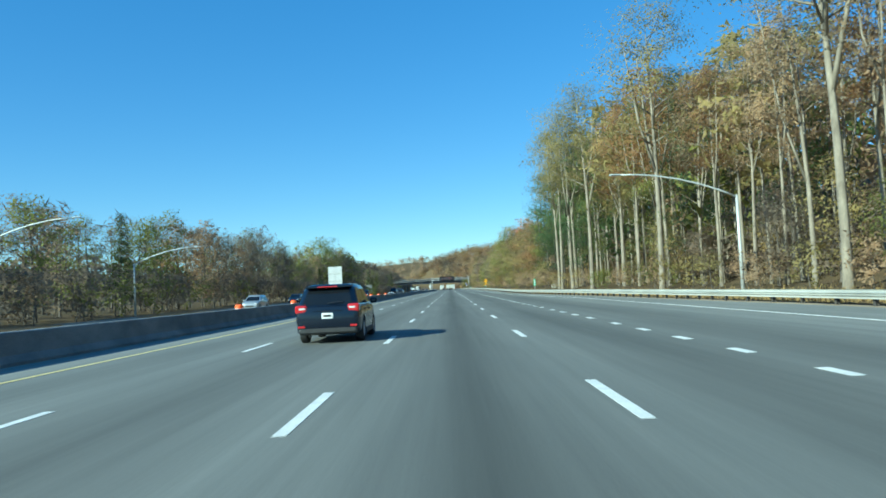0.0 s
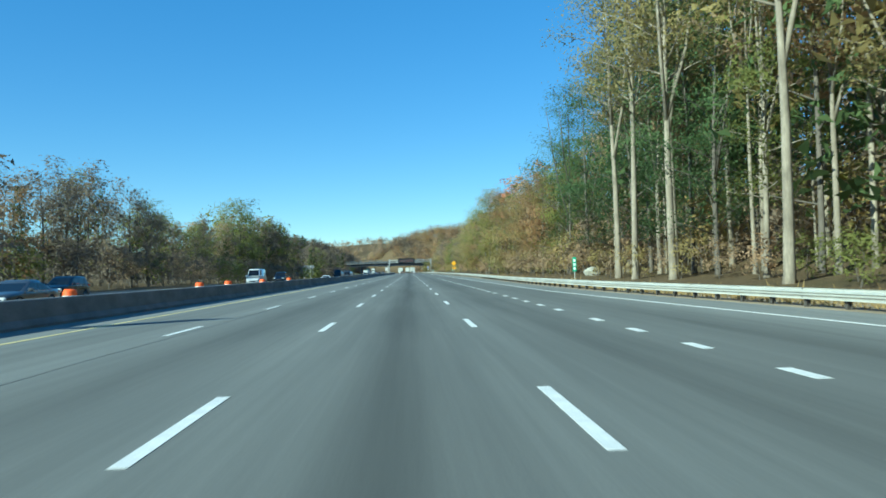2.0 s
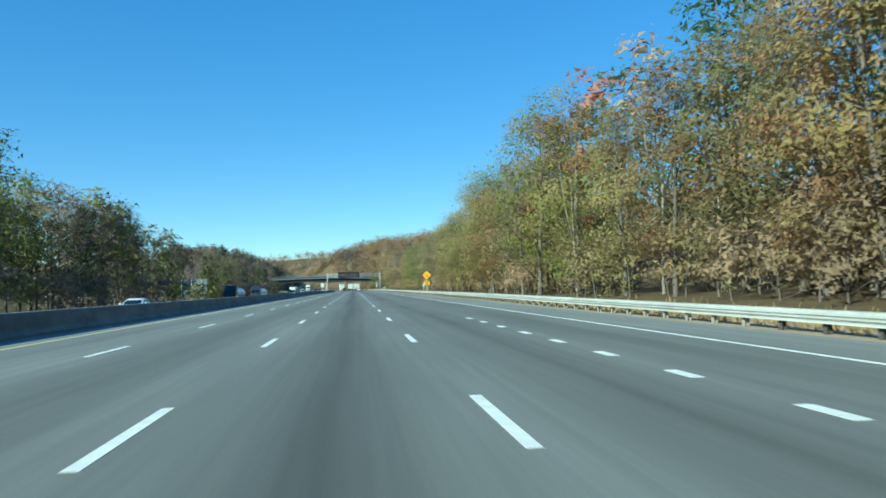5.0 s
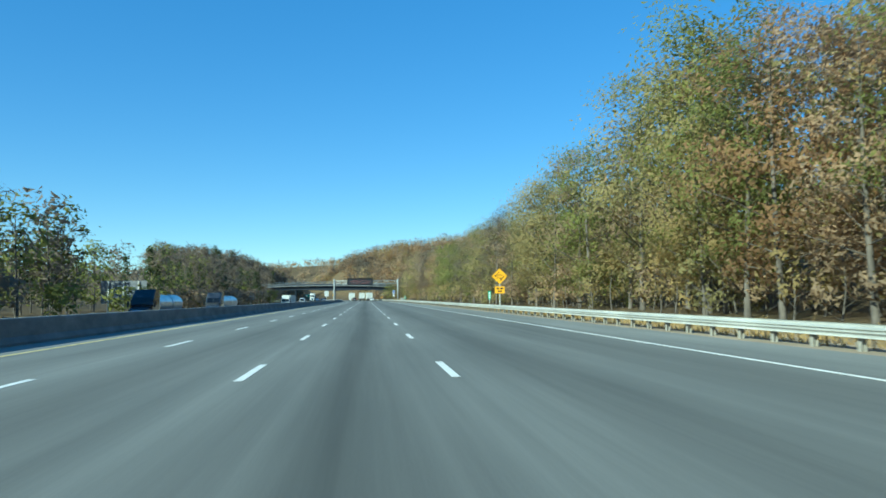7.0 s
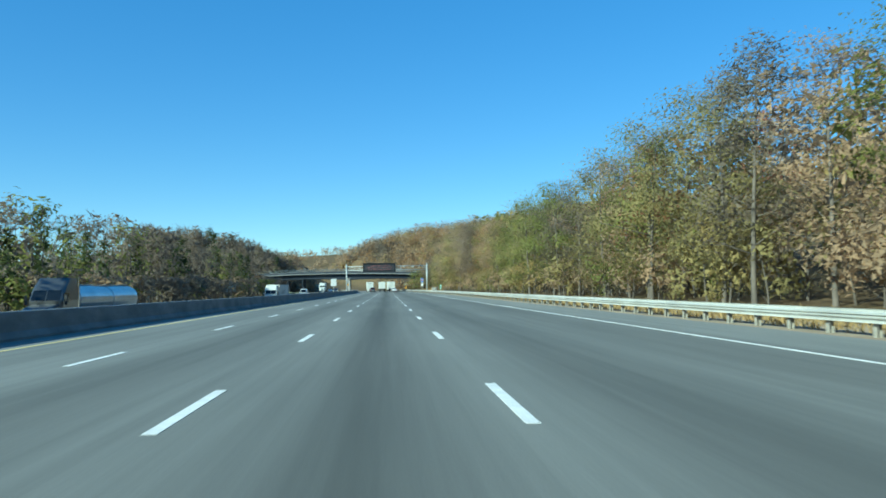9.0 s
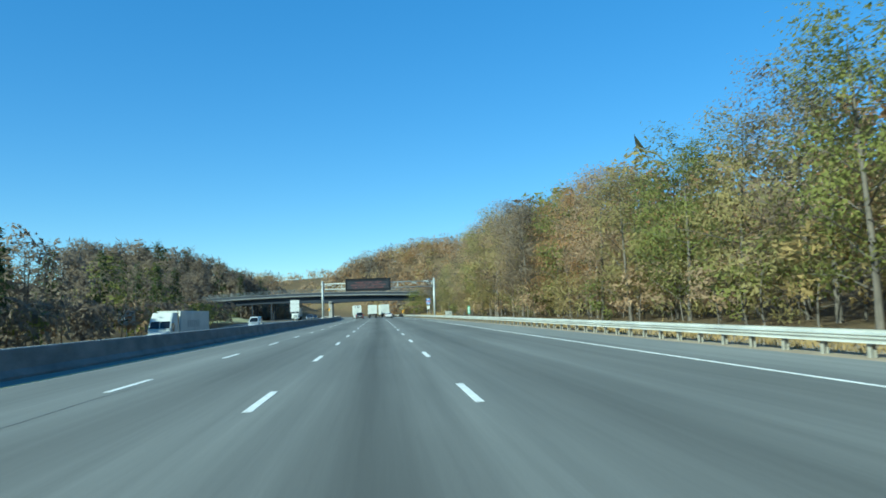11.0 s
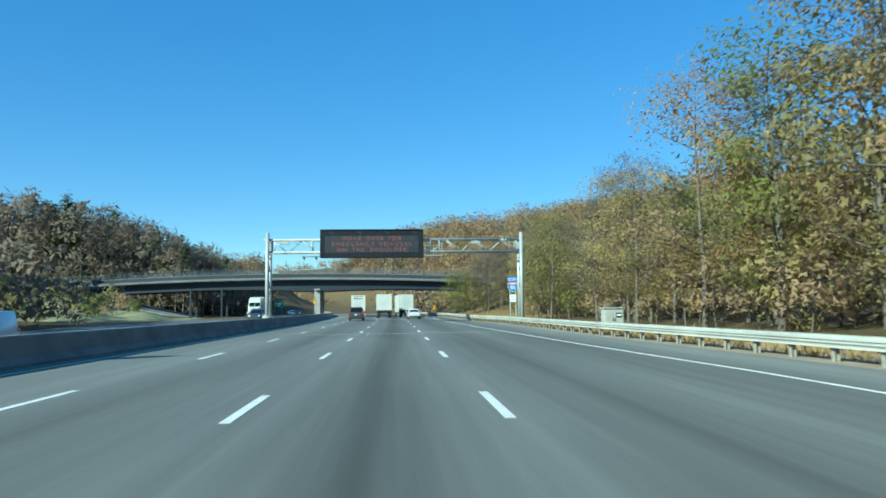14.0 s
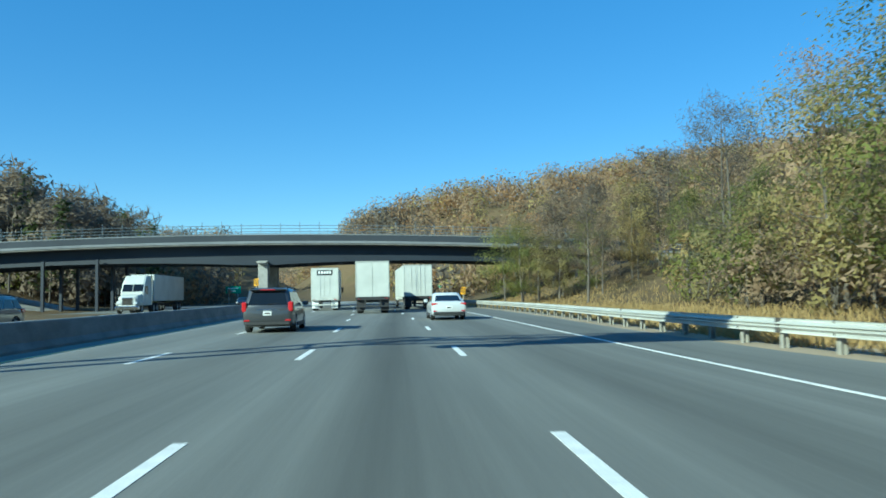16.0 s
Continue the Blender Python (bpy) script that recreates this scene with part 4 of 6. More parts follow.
# undergrowth along the foot of the slope
y = -5.0
while y < 580:
    x = max(18.2, table(RAIL, y) + 3.6) + rnd.uniform(0, 3.0)
    kind = choose((("bush_gold", 2), ("bush_olive", 4), ("bush_brown", 4), ("bush_green", 2)))
    if clear_of(x, y):
        put(kind, x, y, 0.62 if y < 145 else 0.95, "roadside shrubs", "mid")
    if y > 150 and clear_of(x + 3, y):
        put(choose((("bush_olive", 4), ("bush_brown", 5), ("bush_green", 2), ("bush_gold", 1))), x + rnd.uniform(2.0, 4.0), y + 1.5, rnd.uniform(1.0, 1.35), "roadside shrubs", "mid")
    y += (5.0 if y < 145 else 3.4) * rnd.uniform(0.6, 1.4)
# woods on the far side
deep = Thicket()
for row, (lo, hi, step) in enumerate(((0, 4, 8.0), (1, 9, 5.6), (9, 18, 7.5))):
    y = 15.0
    while y < 800:
        x = -39.5 - rnd.uniform(lo, hi) + bend(y)
        mix = (("ash", 5), ("bare", 4), ("pine", 2), ("green", 4), ("brown", 1))
        if y < 230:
            mix = (("ash", 6), ("bare", 5), ("green", 2), ("pine", 1), ("brown", 1), ("rust", 1))
        if 330 < y < 440:
            mix = (("ash", 4), ("bare", 3), ("pine", 5), ("green", 2))
        if y >= 440:
            mix = (("ash", 7), ("bare", 5), ("pine", 3), ("green", 1))
        if 338 < y < 372 and x > -50:
            x -= 11
        if clear_of(x, y) and not (552 < y < 650 and x > -80):
            kind = choose(mix)
            sc = fitted(kind, x, y, CANOPY_FAR, (0.9, 0.98, 1.08)[row] * rnd.uniform(0.86, 1.0))
            if row == 0 and y < 300:
                put(kind, x, y, sc, level="mid")
            else:
                deep.put(kind, x, y, sc, "mid" if y < 230 and row == 1 else "far")
        y += step * rnd.uniform(0.7, 1.3)
for k in range(190):
    y = 10 + k * 4.0
    x = -36.6 - rnd.uniform(0, 5) + bend(y)
    if 300 < y < 372 and x < -37:
        continue
    if not 552 < y < 656:
        deep.put(choose((("bush_ash", 6), ("bush_brown", 2), ("bush_green", 3))), x, y, 1.3, "mid" if y < 300 else "far")
for k in range(150):
    y = rnd.uniform(645, 720)
    x = rnd.uniform(-120, -44) + bend(y) * 0.6
    deep.put(choose((("bare", 5), ("ash", 5), ("pine", 1))), x, y, 1.0 + 0.55 * min(1.0, max(0.0, (-x - 46) / 30)))
for k in range(130):
    y = rnd.uniform(645, 715)
    deep.put(choose((("bush_green", 4), ("bush_ash", 6))), rnd.uniform(-100, -38) + bend(y), y, rnd.uniform(1.2, 1.9))
for k in range(90):
    y = rnd.uniform(644, 760)
    deep.put(choose((("brown", 5), ("bare", 4), ("olive", 2), ("rust", 2))), rnd.uniform(17, 62) + bend(y), y, rnd.uniform(0.5, 0.75))
deep.finish("deep_woods", "dense dark autumn woods across the motorway")


# ---- far wooded hills, too many trees to count ----
def far_woods(name, n, xr, yr, tones, leaf, per, rad, seed, label):
    g = np.random.default_rng(seed)
    x, y = g.uniform(*xr, n), g.uniform(*yr, n)
    u = x + np.maximum(0, y - 530) ** 2 / 2400.0
    keep = (np.abs(u + 6) > 22) | (y > 1010)
    x, y = x[keep], y[keep]
    top = g.uniform(7, 13, len(x))
    z = height(x, y)
    c = np.repeat(np.stack([x, y, z + top * 0.5], 1), per, 0)
    off = np.clip(g.normal(0, 1, c.shape), -1.7, 1.7) * np.array([rad, rad, 1.0])
    off[:, 2] *= np.repeat(top, per) * 0.27
    v, f, nor = leaf_quads(g, c + off, leaf, off)
    ob = new(name, array_mesh(name, v, f, M_LEAF[tones], nor))
    return tagged(ob, label, "woods", kind="stuff")


far_woods("far_woods", 1500, (-110, 210), (670, 980), "brown", 0.66, 84, 2.2, 1, "distant hillside woods in brown autumn leaf")
far_woods("far_woods", 950, (-110, 210), (670, 980), "rust", 0.66, 84, 2.2, 2, "distant hillside woods in rust-orange autumn leaf")
far_woods("far_woods", 380, (-110, 210), (670, 980), "olive", 0.66, 84, 2.2, 3, "distant hillside woods in olive autumn leaf")
far_woods("far_woods", 520, (-110, 10), (655, 900), "ash", 0.66, 84, 2.2, 7, "distant woods in withered brown leaf beside the motorway")
far_woods("far_woods", 700, (-420, 300), (1010, 1400), "brown", 1.2, 44, 3.0, 4, "distant ridge of brown autumn woods")
far_woods("far_woods", 1500, (50, 260), (-60, 690), "brown", 1.5, 22, 2.4, 5, "woods up the slope behind the roadside trees")
far_woods("far_woods", 1100, (-230, -68), (-40, 800), "ash", 1.5, 22, 2.4, 6, "woods behind the far side of the motorway")


# ---- dry grass on the verge ----
g = np.random.default_rng(9)
n = 52000
yy = np.concatenate([g.uniform(545, 640, n // 2), g.uniform(15, 550, n // 2)])
off = np.abs(g.normal(0, 1, n)) * np.where(yy > 552, 5.5, 1.7) + 0.7
xx = np.array([table(RAIL, v) + bend(v) for v in yy]) + off
zz = height(xx, yy)
blade = g.uniform(0.12, 0.42, n)
a = g.uniform(0, 6.3, n)
wx, wy = np.cos(a) * 0.035, np.sin(a) * 0.035
lx, ly = g.normal(0, 0.17, n), g.normal(0, 0.17, n)
v = np.stack([np.stack([xx - wx, yy - wy, zz - 0.03], 1), np.stack([xx + wx, yy + wy, zz - 0.03], 1),
              np.stack([xx + lx + wx * 0.3, yy + ly + wy * 0.3, zz + blade], 1), np.stack([xx + lx - wx * 0.3, yy + ly - wy * 0.3, zz + blade], 1)], 1).reshape(-1, 3)
i = np.arange(n)[:, None] * 4
tagged(new("dry_grass", array_mesh("dry_grass", v, np.concatenate([i, i + 1, i + 2, i + 3], 1), M_LEAF["dry"])), "golden dry grass along the verge behind the guardrail", "grass", kind="stuff")


# ---- vehicles ----
def wheel_meshes(r, w, spokes=10):
    prof = [(r * 0.62, -w * 0.42), (r * 0.66, -w * 0.5), (r * 0.9, -w * 0.5), (r * 0.98, -w * 0.4), (r, -w * 0.2), (r, w * 0.2), (r * 0.98, w * 0.4), (r * 0.9, w * 0.5), (r * 0.66, w * 0.5), (r * 0.62, w * 0.42)]
    def lathe(p, n):
        return [[(x, rad * math.cos(a), rad * math.sin(a)) for rad, x in p] for a in [2 * math.pi * k / n for k in range(n + 1)]]
    tyre = Shape().loft(lathe(prof, 28), True)
    rim = Shape().loft(lathe([(r * 0.64, -w * 0.42), (r * 0.66, w * 0.44), (r * 0.6, w * 0.46), (r * 0.56, w * 0.2), (r * 0.56, -w * 0.4)], 28), True)
    for k in range(spokes):
        a = 2 * math.pi * (k + (0.2 if k % 2 else 0.0)) / spokes
        c, s_ = math.cos(a), math.sin(a)
        rim.tube([(w * 0.36, c * r * 0.1, s_ * r * 0.1), (w * 0.4, c * r * 0.6, s_ * r * 0.6)], [r * 0.06, r * 0.045], 5)
    rim.tube([(-w * 0.1, 0, 0), (w * 0.42, 0, 0)], r * 0.14, 12)
    return tyre.mesh("tyre", M_TYRE, False), rim.mesh("rim", M_RIM)


WHEELS = {}


def wheel(parent, x, y, r, w, spokes=10):
    key = (r, w, spokes)
    if key not in WHEELS:
        WHEELS[key] = wheel_meshes(r, w, spokes)
    ob = new("wheel")
    ob.parent = parent
    ob.matrix_basis = pose(x, y, r, 0, 0, 0 if x > 0 else 180)
    part("tyre", WHEELS[key][0], None, ob)
    part("rim", WHEELS[key][1], None, ob, "spoked alloy rim")
    return ob


CARS = {
    "suv": dict(L=4.52, W=1.84, H=1.66, wb=2.69, belt=1.06, hood=1.06, r=0.35, rb=-2.2, rt=-1.85, ft=0.35, fb=1.12, ux=((0.05, 0.24), (0.27, 0.55), (0.58, 0.9))),
    "van": dict(L=5.14, W=1.98, H=1.74, wb=3.08, belt=1.04, hood=1.0, r=0.34, rb=-2.52, rt=-2.3, ft=0.55, fb=1.65, ux=((0.03, 0.29), (0.31, 0.57), (0.59, 0.86))),
    "sedan": dict(L=4.85, W=1.86, H=1.45, wb=2.85, belt=0.94, hood=0.92, r=0.34, rb=-2.0, rt=-0.95, ft=0.2, fb=1.12, ux=((0.14, 0.5), (0.53, 0.9))),
    "pickup": dict(L=5.6, W=1.98, H=1.88, wb=3.6, belt=1.15, hood=1.15, r=0.4, rb=-0.85, rt=-0.7, ft=0.85, fb=1.45, ux=((0.05, 0.45), (0.5, 0.93))),
    "cargo_van": dict(L=5.7, W=2.0, H=2.3, wb=3.5, belt=1.25, hood=1.1, r=0.36, rb=-2.8, rt=-2.75, ft=1.25, fb=2.0, ux=((0.74, 0.93),)),
}
CAR_MESHES = {}


def rounded(y0, y1, hw, z, c):
    return [(-hw, y0 + c, z), (-hw + c * 0.35, y0 + c * 0.3, z), (-hw + c, y0, z), (hw - c, y0, z), (hw - c * 0.35, y0 + c * 0.3, z), (hw, y0 + c, z),
            (hw, y1 - c, z), (hw - c * 0.35, y1 - c * 0.3, z), (hw - c, y1, z), (-hw + c, y1, z), (-hw + c * 0.35, y1 - c * 0.3, z), (-hw, y1 - c, z)]


def car_parts(kind, mat):
    """All meshes of one kind of car in one colour: (name, mesh, label) rows. Its nose points along +y."""
    if (kind, mat.name) in CAR_MESHES:
        return CAR_MESHES[(kind, mat.name)]
    d = CARS[kind]
    L, hw, H, belt, hood = d["L"], d["W"] / 2, d["H"], d["belt"], d["hood"]
    deck = belt if kind != "sedan" else belt + 0.04
    st = [(-0.5, 0.84, 0.5, deck * 0.84), (-0.492, 0.93, 0.36, deck * 0.95), (-0.47, 0.975, 0.27, deck), (-0.36, 1.0, 0.22, deck), (0.0, 1.0, 0.2, belt), (0.2, 1.0, 0.21, belt),
          (0.26, 0.99, 0.22, hood), (0.38, 0.97, 0.24, hood * 0.93), (0.465, 0.9, 0.26, hood * 0.82), (0.492, 0.8, 0.32, hood * 0.7), (0.5, 0.7, 0.42, hood * 0.6)]
    rings = []
    for yf, wf, zl, zt in st:
        w, y, zm = hw * wf, L * yf, zl + (zt - zl) * 0.5
        half = [(w * 0.86, zl), (w * 0.97, zl + 0.07), (w, zm), (w * 0.985, zl + (zt - zl) * 0.8), (w * 0.955, zt - 0.05), (w * 0.88, zt), (w * 0.45, zt + 0.025)]
        rings.append([(x, y, z) for x, z in half] + [(-x, y, z) for x, z in half[::-1]])
    body = Shape().loft(rings, True, True)
    if kind == "pickup":
        body.box(-hw * 0.9, hw * 0.9, -L / 2 + 0.05, -0.9, belt, belt + 0.05)
    me = body.mesh("body", mat, False)
    # wheel wells, cut out of the lower body
    cut = Shape()
    for y in (-d["wb"] / 2, d["wb"] / 2):
        for sx in (-1, 1):
            cut.tube([(sx * (hw - 0.3), y, d["r"]), (sx * (hw + 0.2), y, d["r"])], d["r"] * 1.16, 28)
    tmp, tool = new("tmp", me), new("tool", cut.mesh("tool", M_PLASTIC))
    mod = tmp.modifiers.new("wells", "BOOLEAN")
    mod.operation, mod.object, mod.solver = "DIFFERENCE", tool, "EXACT"
    bpy.context.view_layer.update()
    me2 = bpy.data.meshes.new_from_object(tmp.evaluated_get(bpy.context.evaluated_depsgraph_get()))
    bpy.data.objects.remove(tmp)
    bpy.data.objects.remove(tool)
    me2.name = "body"
    me2.materials.clear()
    me2.materials.append(mat)
    for p in me2.polygons:
        p.material_index = 0
    me2.shade_smooth()
    me2.set_sharp_from_angle(angle=radians(38))
    rows = [("body", me2, "")]
    rb, rt, ft, fb = d["rb"], d["rt"], d["ft"], d["fb"]
    z0, z1 = belt - 0.03, H - 0.13
    w0, w1 = hw * 0.93, hw * 0.79
    cabin = Shape().loft([rounded(rb, fb, w0, z0, 0.16), rounded(rt, ft, w1, z1, 0.18), rounded(rt + 0.05, ft - 0.12, w1 - 0.05, H - 0.05, 0.2), rounded(rt + 0.2, ft - 0.3, w1 - 0.18, H, 0.2)], True, True)
    cm = cabin.mesh("cabin", mat, False)
    cm.set_sharp_from_angle(angle=radians(40))
    rows.append(("cabin", cm, ""))

    def side(u, v, sx, eps=0.006):
        return (sx * (w0 + (w1 - w0) * v + eps), (rb + (rt - rb) * v) * (1 - u) + (fb + (ft - fb) * v) * u, z0 + (z1 - z0) * v)
    for sx in (-1, 1):
        for u0, u1 in d["ux"]:
            lo, hi = 0.1, 0.93
            cs = [side(u0, lo, sx), side(u1, lo, sx), side(min(u1, 0.99) - 0.005, hi, sx), side(u0 + 0.015, hi, sx)]
            rows.append(("side_window", Shape().plate(cs if sx > 0 else cs[::-1], (sx, 0, 0.2), 0.02).mesh("side_window", M_GLASS), "dark tinted glass"))

    def end(u, v, front, eps):
        y = (fb + (ft - fb) * v + eps) if front else (rb + (rt - rb) * v - eps)
        return ((u * 2 - 1) * (w0 + (w1 - w0) * v) * 0.87, y, z0 + (z1 - z0) * v)
    rows.append(("windscreen", Shape().plate([end(0.02, 0.1, True, 0.008), end(0.98, 0.1, True, 0.008), end(0.97, 0.95, True, 0.008), end(0.03, 0.95, True, 0.008)], (0, 1, 0.6), 0.02).mesh("windscreen", M_GLASS), "dark glass"))
    if kind not in ("cargo_van",):
        rows.append(("rear_window", Shape().plate([end(0.98, 0.12, False, 0.008), end(0.02, 0.12, False, 0.008), end(0.05, 0.94, False, 0.008), end(0.95, 0.94, False, 0.008)], (0, -1, 0.2), 0.02).mesh("rear_window", M_GLASS), "dark tinted glass"))
    yb = -L / 2
    lamp_z = (belt - 0.19, belt + 0.03) if kind != "sedan" else (belt - 0.16, belt - 0.03)
    for sx in (-1, 1):
        a, b = sorted((sx * hw * 0.62, sx * hw * 0.975))
        if kind == "van":
            a, b = sorted((sx * hw * 0.8, sx * hw * 0.985))
            lamp_z = (belt - 0.22, belt + 0.16)
        rows.append(("tail_lamp", Shape().box(a, b, yb + 0.005, yb + 0.32, *lamp_z, 0.03).mesh("tail_lamp", M_TAIL), "red tail lamp"))
        if kind == "suv":
            a2, b2 = sorted((sx * hw * 0.66, sx * hw * 0.86))
            rows.append(("reversing_lamp", Shape().box(a2, b2, yb - 0.002, yb + 0.1, belt - 0.1, belt - 0.035, 0.012).mesh("reversing_lamp", M_CLEAR), "clear lamp glass"))
        a, b = sorted((sx * hw * 0.52, sx * hw * 0.86))
        rows.append(("headlamp", Shape().box(a, b, L / 2 - 0.36, L / 2 - 0.03, hood * 0.58, hood * 0.78, 0.04).mesh("headlamp", M_CLEAR), "clear headlamp glass"))
        rows.append(("mirror", Shape().box(*sorted((sx * (hw - 0.02), sx * (hw + 0.2))), fb - 0.52, fb - 0.38, belt - 0.02, belt + 0.15, 0.04).mesh("mirror", mat), ""))
        rows.append(("reflector", Shape().box(*sorted((sx * hw * 0.68, sx * hw * 0.9)), yb - 0.008, yb + 0.06, 0.46, 0.52, 0.01).mesh("reflector", M_TAIL), "red reflector"))
        rows.append(("sill", Shape().box(*sorted((sx * hw * 0.93, sx * (hw + 0.008))), -d["wb"] / 2 + d["r"] * 1.2, d["wb"] / 2 - d["r"] * 1.2, 0.2, 0.36, 0.02).mesh("sill", M_PLASTIC), "black plastic sill"))
        for hy in (0.12, -0.95):
            if kind in ("suv", "van", "sedan"):
                rows.append(("door_handle", Shape().box(*sorted((sx * (hw * 0.985), sx * (hw + 0.025))), hy - 0.1, hy + 0.1, belt - 0.17, belt - 0.135, 0.01).mesh("door_handle", mat), ""))
        if kind in ("suv", "van"):
            rows.append(("roof_rail", Shape().tube([(sx * (w1 - 0.08), rt + 0.15, H - 0.05), (sx * (w1 - 0.1), rt + 0.3, H + 0.012), (sx * (w1 - 0.1), ft - 0.4, H + 0.012), (sx * (w1 - 0.08), ft - 0.25, H - 0.05)], 0.018, 6).mesh("roof_rail", M_PLASTIC), "black roof rail"))
        if kind != "cargo_van":
            rows.append(("window_trim", Shape().tube([side(d["ux"][0][0], 0.06, sx), side(d["ux"][-1][1], 0.06, sx)], 0.012, 5).mesh("window_trim", M_CHROME), "bright trim"))
    rows.append(("bumper", Shape().box(-hw * 0.88, hw * 0.88, yb - 0.03, yb + 0.2, 0.3, 0.44, 0.03).mesh("bumper", M_PLASTIC), "black lower bumper"))
    rows.append(("number_plate", Shape().box(-0.16, 0.16, yb - 0.015, yb + 0.02, belt - 0.36, belt - 0.2, 0.006).mesh("number_plate", M_SIGN_WHITE), "pale number plate"))
    rows.append(("plate_mark", Shape().box(-0.11, 0.11, yb - 0.019, yb, belt - 0.31, belt - 0.25).mesh("plate_mark", M_BLACK), "dark bar on the plate"))
    rows.append(("grille", Shape().box(-hw * 0.5, hw * 0.5, L / 2 - 0.1, L / 2 + 0.005, hood * 0.42, hood * 0.58, 0.02).mesh("grille", M_PLASTIC), "black grille"))
    if kind in ("suv", "van"):
        rows.append(("roof_spoiler", Shape().box(-w1 * 0.9, w1 * 0.9, rt - 0.16, rt + 0.12, H - 0.1, H - 0.045, 0.02).mesh("roof_spoiler", mat), ""))
        rows.append(("brake_light", Shape().box(-0.28, 0.28, rt - 0.172, rt - 0.1, H - 0.09, H - 0.055, 0.008).mesh("brake_light", M_TAIL), "red high brake light"))
        rows.append(("rear_wiper", Shape().tube([(0.0, rb - 0.02, z0 + 0.1), (0.45, rb + 0.04, z0 + 0.13)], 0.012, 5).mesh("rear_wiper", M_BLACK), ""))
        rows.append(("tailgate_trim", Shape().box(-0.42, 0.42, yb - 0.012, yb + 0.05, belt - 0.16, belt - 0.125, 0.008).mesh("tailgate_trim", M_CHROME if kind == "van" else mat), ""))
    CAR_MESHES[(kind, mat.name)] = rows
    return rows


def car(name, label, category, kind, mat, at, group=""):
    ob = thing(name, label, category, at, group)
    d = CARS[kind]
    for pn, me, lab in car_parts(kind, mat):
        part(pn, me, None, ob, lab)
    for x in (-1, 1):
        for y in (-1, 1):
            wheel(ob, x * (d["W"] / 2 - 0.12), y * d["wb"] / 2, d["r"], 0.23)
    return ob


def bar_lines(parent, rows, mat, y, name="lettering_bar"):
    """Plain bars where writing cannot be read; rows of x0, x1, z0, z1 in the parent's frame, facing -y."""
    for x0, x1, z0, z1 in rows:
        part(name, Shape().box(x0, x1, y - 0.004, y + 0.004, z0, z1), mat, parent)


def box_truck(name, label, at, long, tall=4.05, wide=2.59, floor=1.15, flap=True, dark_base=False, group="", rods=(0.2, 0.62)):
    """A closed white body seen from behind: its rear end at y = 0, its nose at +y."""
    t = thing(name, label, "truck", at, group)
    hw = wide / 2
    part("cargo_box", Shape().box(-hw, hw, 0.03, long, floor, tall, 0.03), M_TRAILER, t)
    for sx in (-1, 1):
        a, b = sorted((sx * 0.012, sx * (hw - 0.08)))
        door = part("rear_door", Shape().box(a, b, -0.02, 0.03, floor + 0.07, tall - 0.1, 0.008), M_TRAILER, t, "white rear door")
        for px in rods:
            part("lock_rod", Shape().tube([(sx * px, -0.045, floor + 0.1), (sx * px, -0.045, tall - 0.13)], 0.013, 6), M_TRAILER, door, "white lock rod")
        for hz in np.linspace(floor + 0.3, tall - 0.4, 4 if rods else 0):
            part("hinge", Shape().box(*sorted((sx * (hw - 0.2), sx * (hw - 0.01))), -0.035, 0.0, hz - 0.04, hz + 0.04, 0.008), M_TRAILER, door, "white hinge")
        part("corner_post", Shape().box(*sorted((sx * (hw - 0.075), sx * (hw + 0.004))), -0.03, 0.1, floor, tall, 0.01), M_GALV if not dark_base else M_CABINET, t)
        part("tail_lamp", Shape().box(*sorted((sx * 0.85, sx * 1.15)), -0.03, 0.05, floor - 0.14, floor - 0.03, 0.015), M_TAIL, t, "red tail lamp")
        if flap:
            part("mudflap", Shape().box(*sorted((sx * 0.6, sx * 1.22)), 0.25, 0.27, 0.22, floor - 0.15), M_SIGN_WHITE if not dark_base else M_PLASTIC, t)
        part("underride_strut", Shape().box(*sorted((sx * 0.5, sx * 0.58)), 0.0, 0.1, 0.5, floor), M_PLASTIC, t)
    part("header", Shape().box(-hw, hw, -0.03, 0.1, tall - 0.1, tall + 0.004, 0.012), M_GALV if not dark_base else M_CABINET, t)
    part("rear_sill", Shape().box(-hw, hw, -0.03, 0.16, floor - 0.18, floor + 0.07, 0.015), M_PLASTIC if dark_base else M_GALV, t)
    part("underride_bar", Shape().box(-hw + 0.08, hw - 0.08, -0.01, 0.09, 0.48, 0.6, 0.015), M_PLASTIC if dark_base else M_GALV, t)
    part("chassis_rail", Shape().box(-0.5, 0.5, 0.2, long, floor - 0.35, floor - 0.02), M_PLASTIC, t)
    ys = (1.3, 2.55) if long > 10 else (1.6,)
    for y in ys:
        for x in (-0.95, 0.95):
            wheel(t, x, y, 0.5, 0.5, 6)
    # the cab ahead of the box
    cab = part("cab", Shape().box(-1.15, 1.15, long + 0.7, long + 2.9, 0.75, 3.1, 0.12), M_TRAILER, t, "white cab")
    part("windscreen", Shape().box(-1.0, 1.0, long + 2.88, long + 2.92, 1.9, 2.8, 0.01), M_GLASS, cab, "dark glass")
    for sx in (-1, 1):
        part("mirror", Shape().box(*sorted((sx * 1.3, sx * 1.5)), long + 2.3, long + 2.4, 1.75, 2.35, 0.03), M_PLASTIC, cab, "black door mirror")
        part("mirror_arm", Shape().tube([(sx * 1.14, long + 2.35, 2.2), (sx * 1.4, long + 2.35, 2.2)], 0.02, 6), M_PLASTIC, cab)
        wheel(t, sx * 1.0, long + 1.9, 0.5, 0.3, 6)
    return t


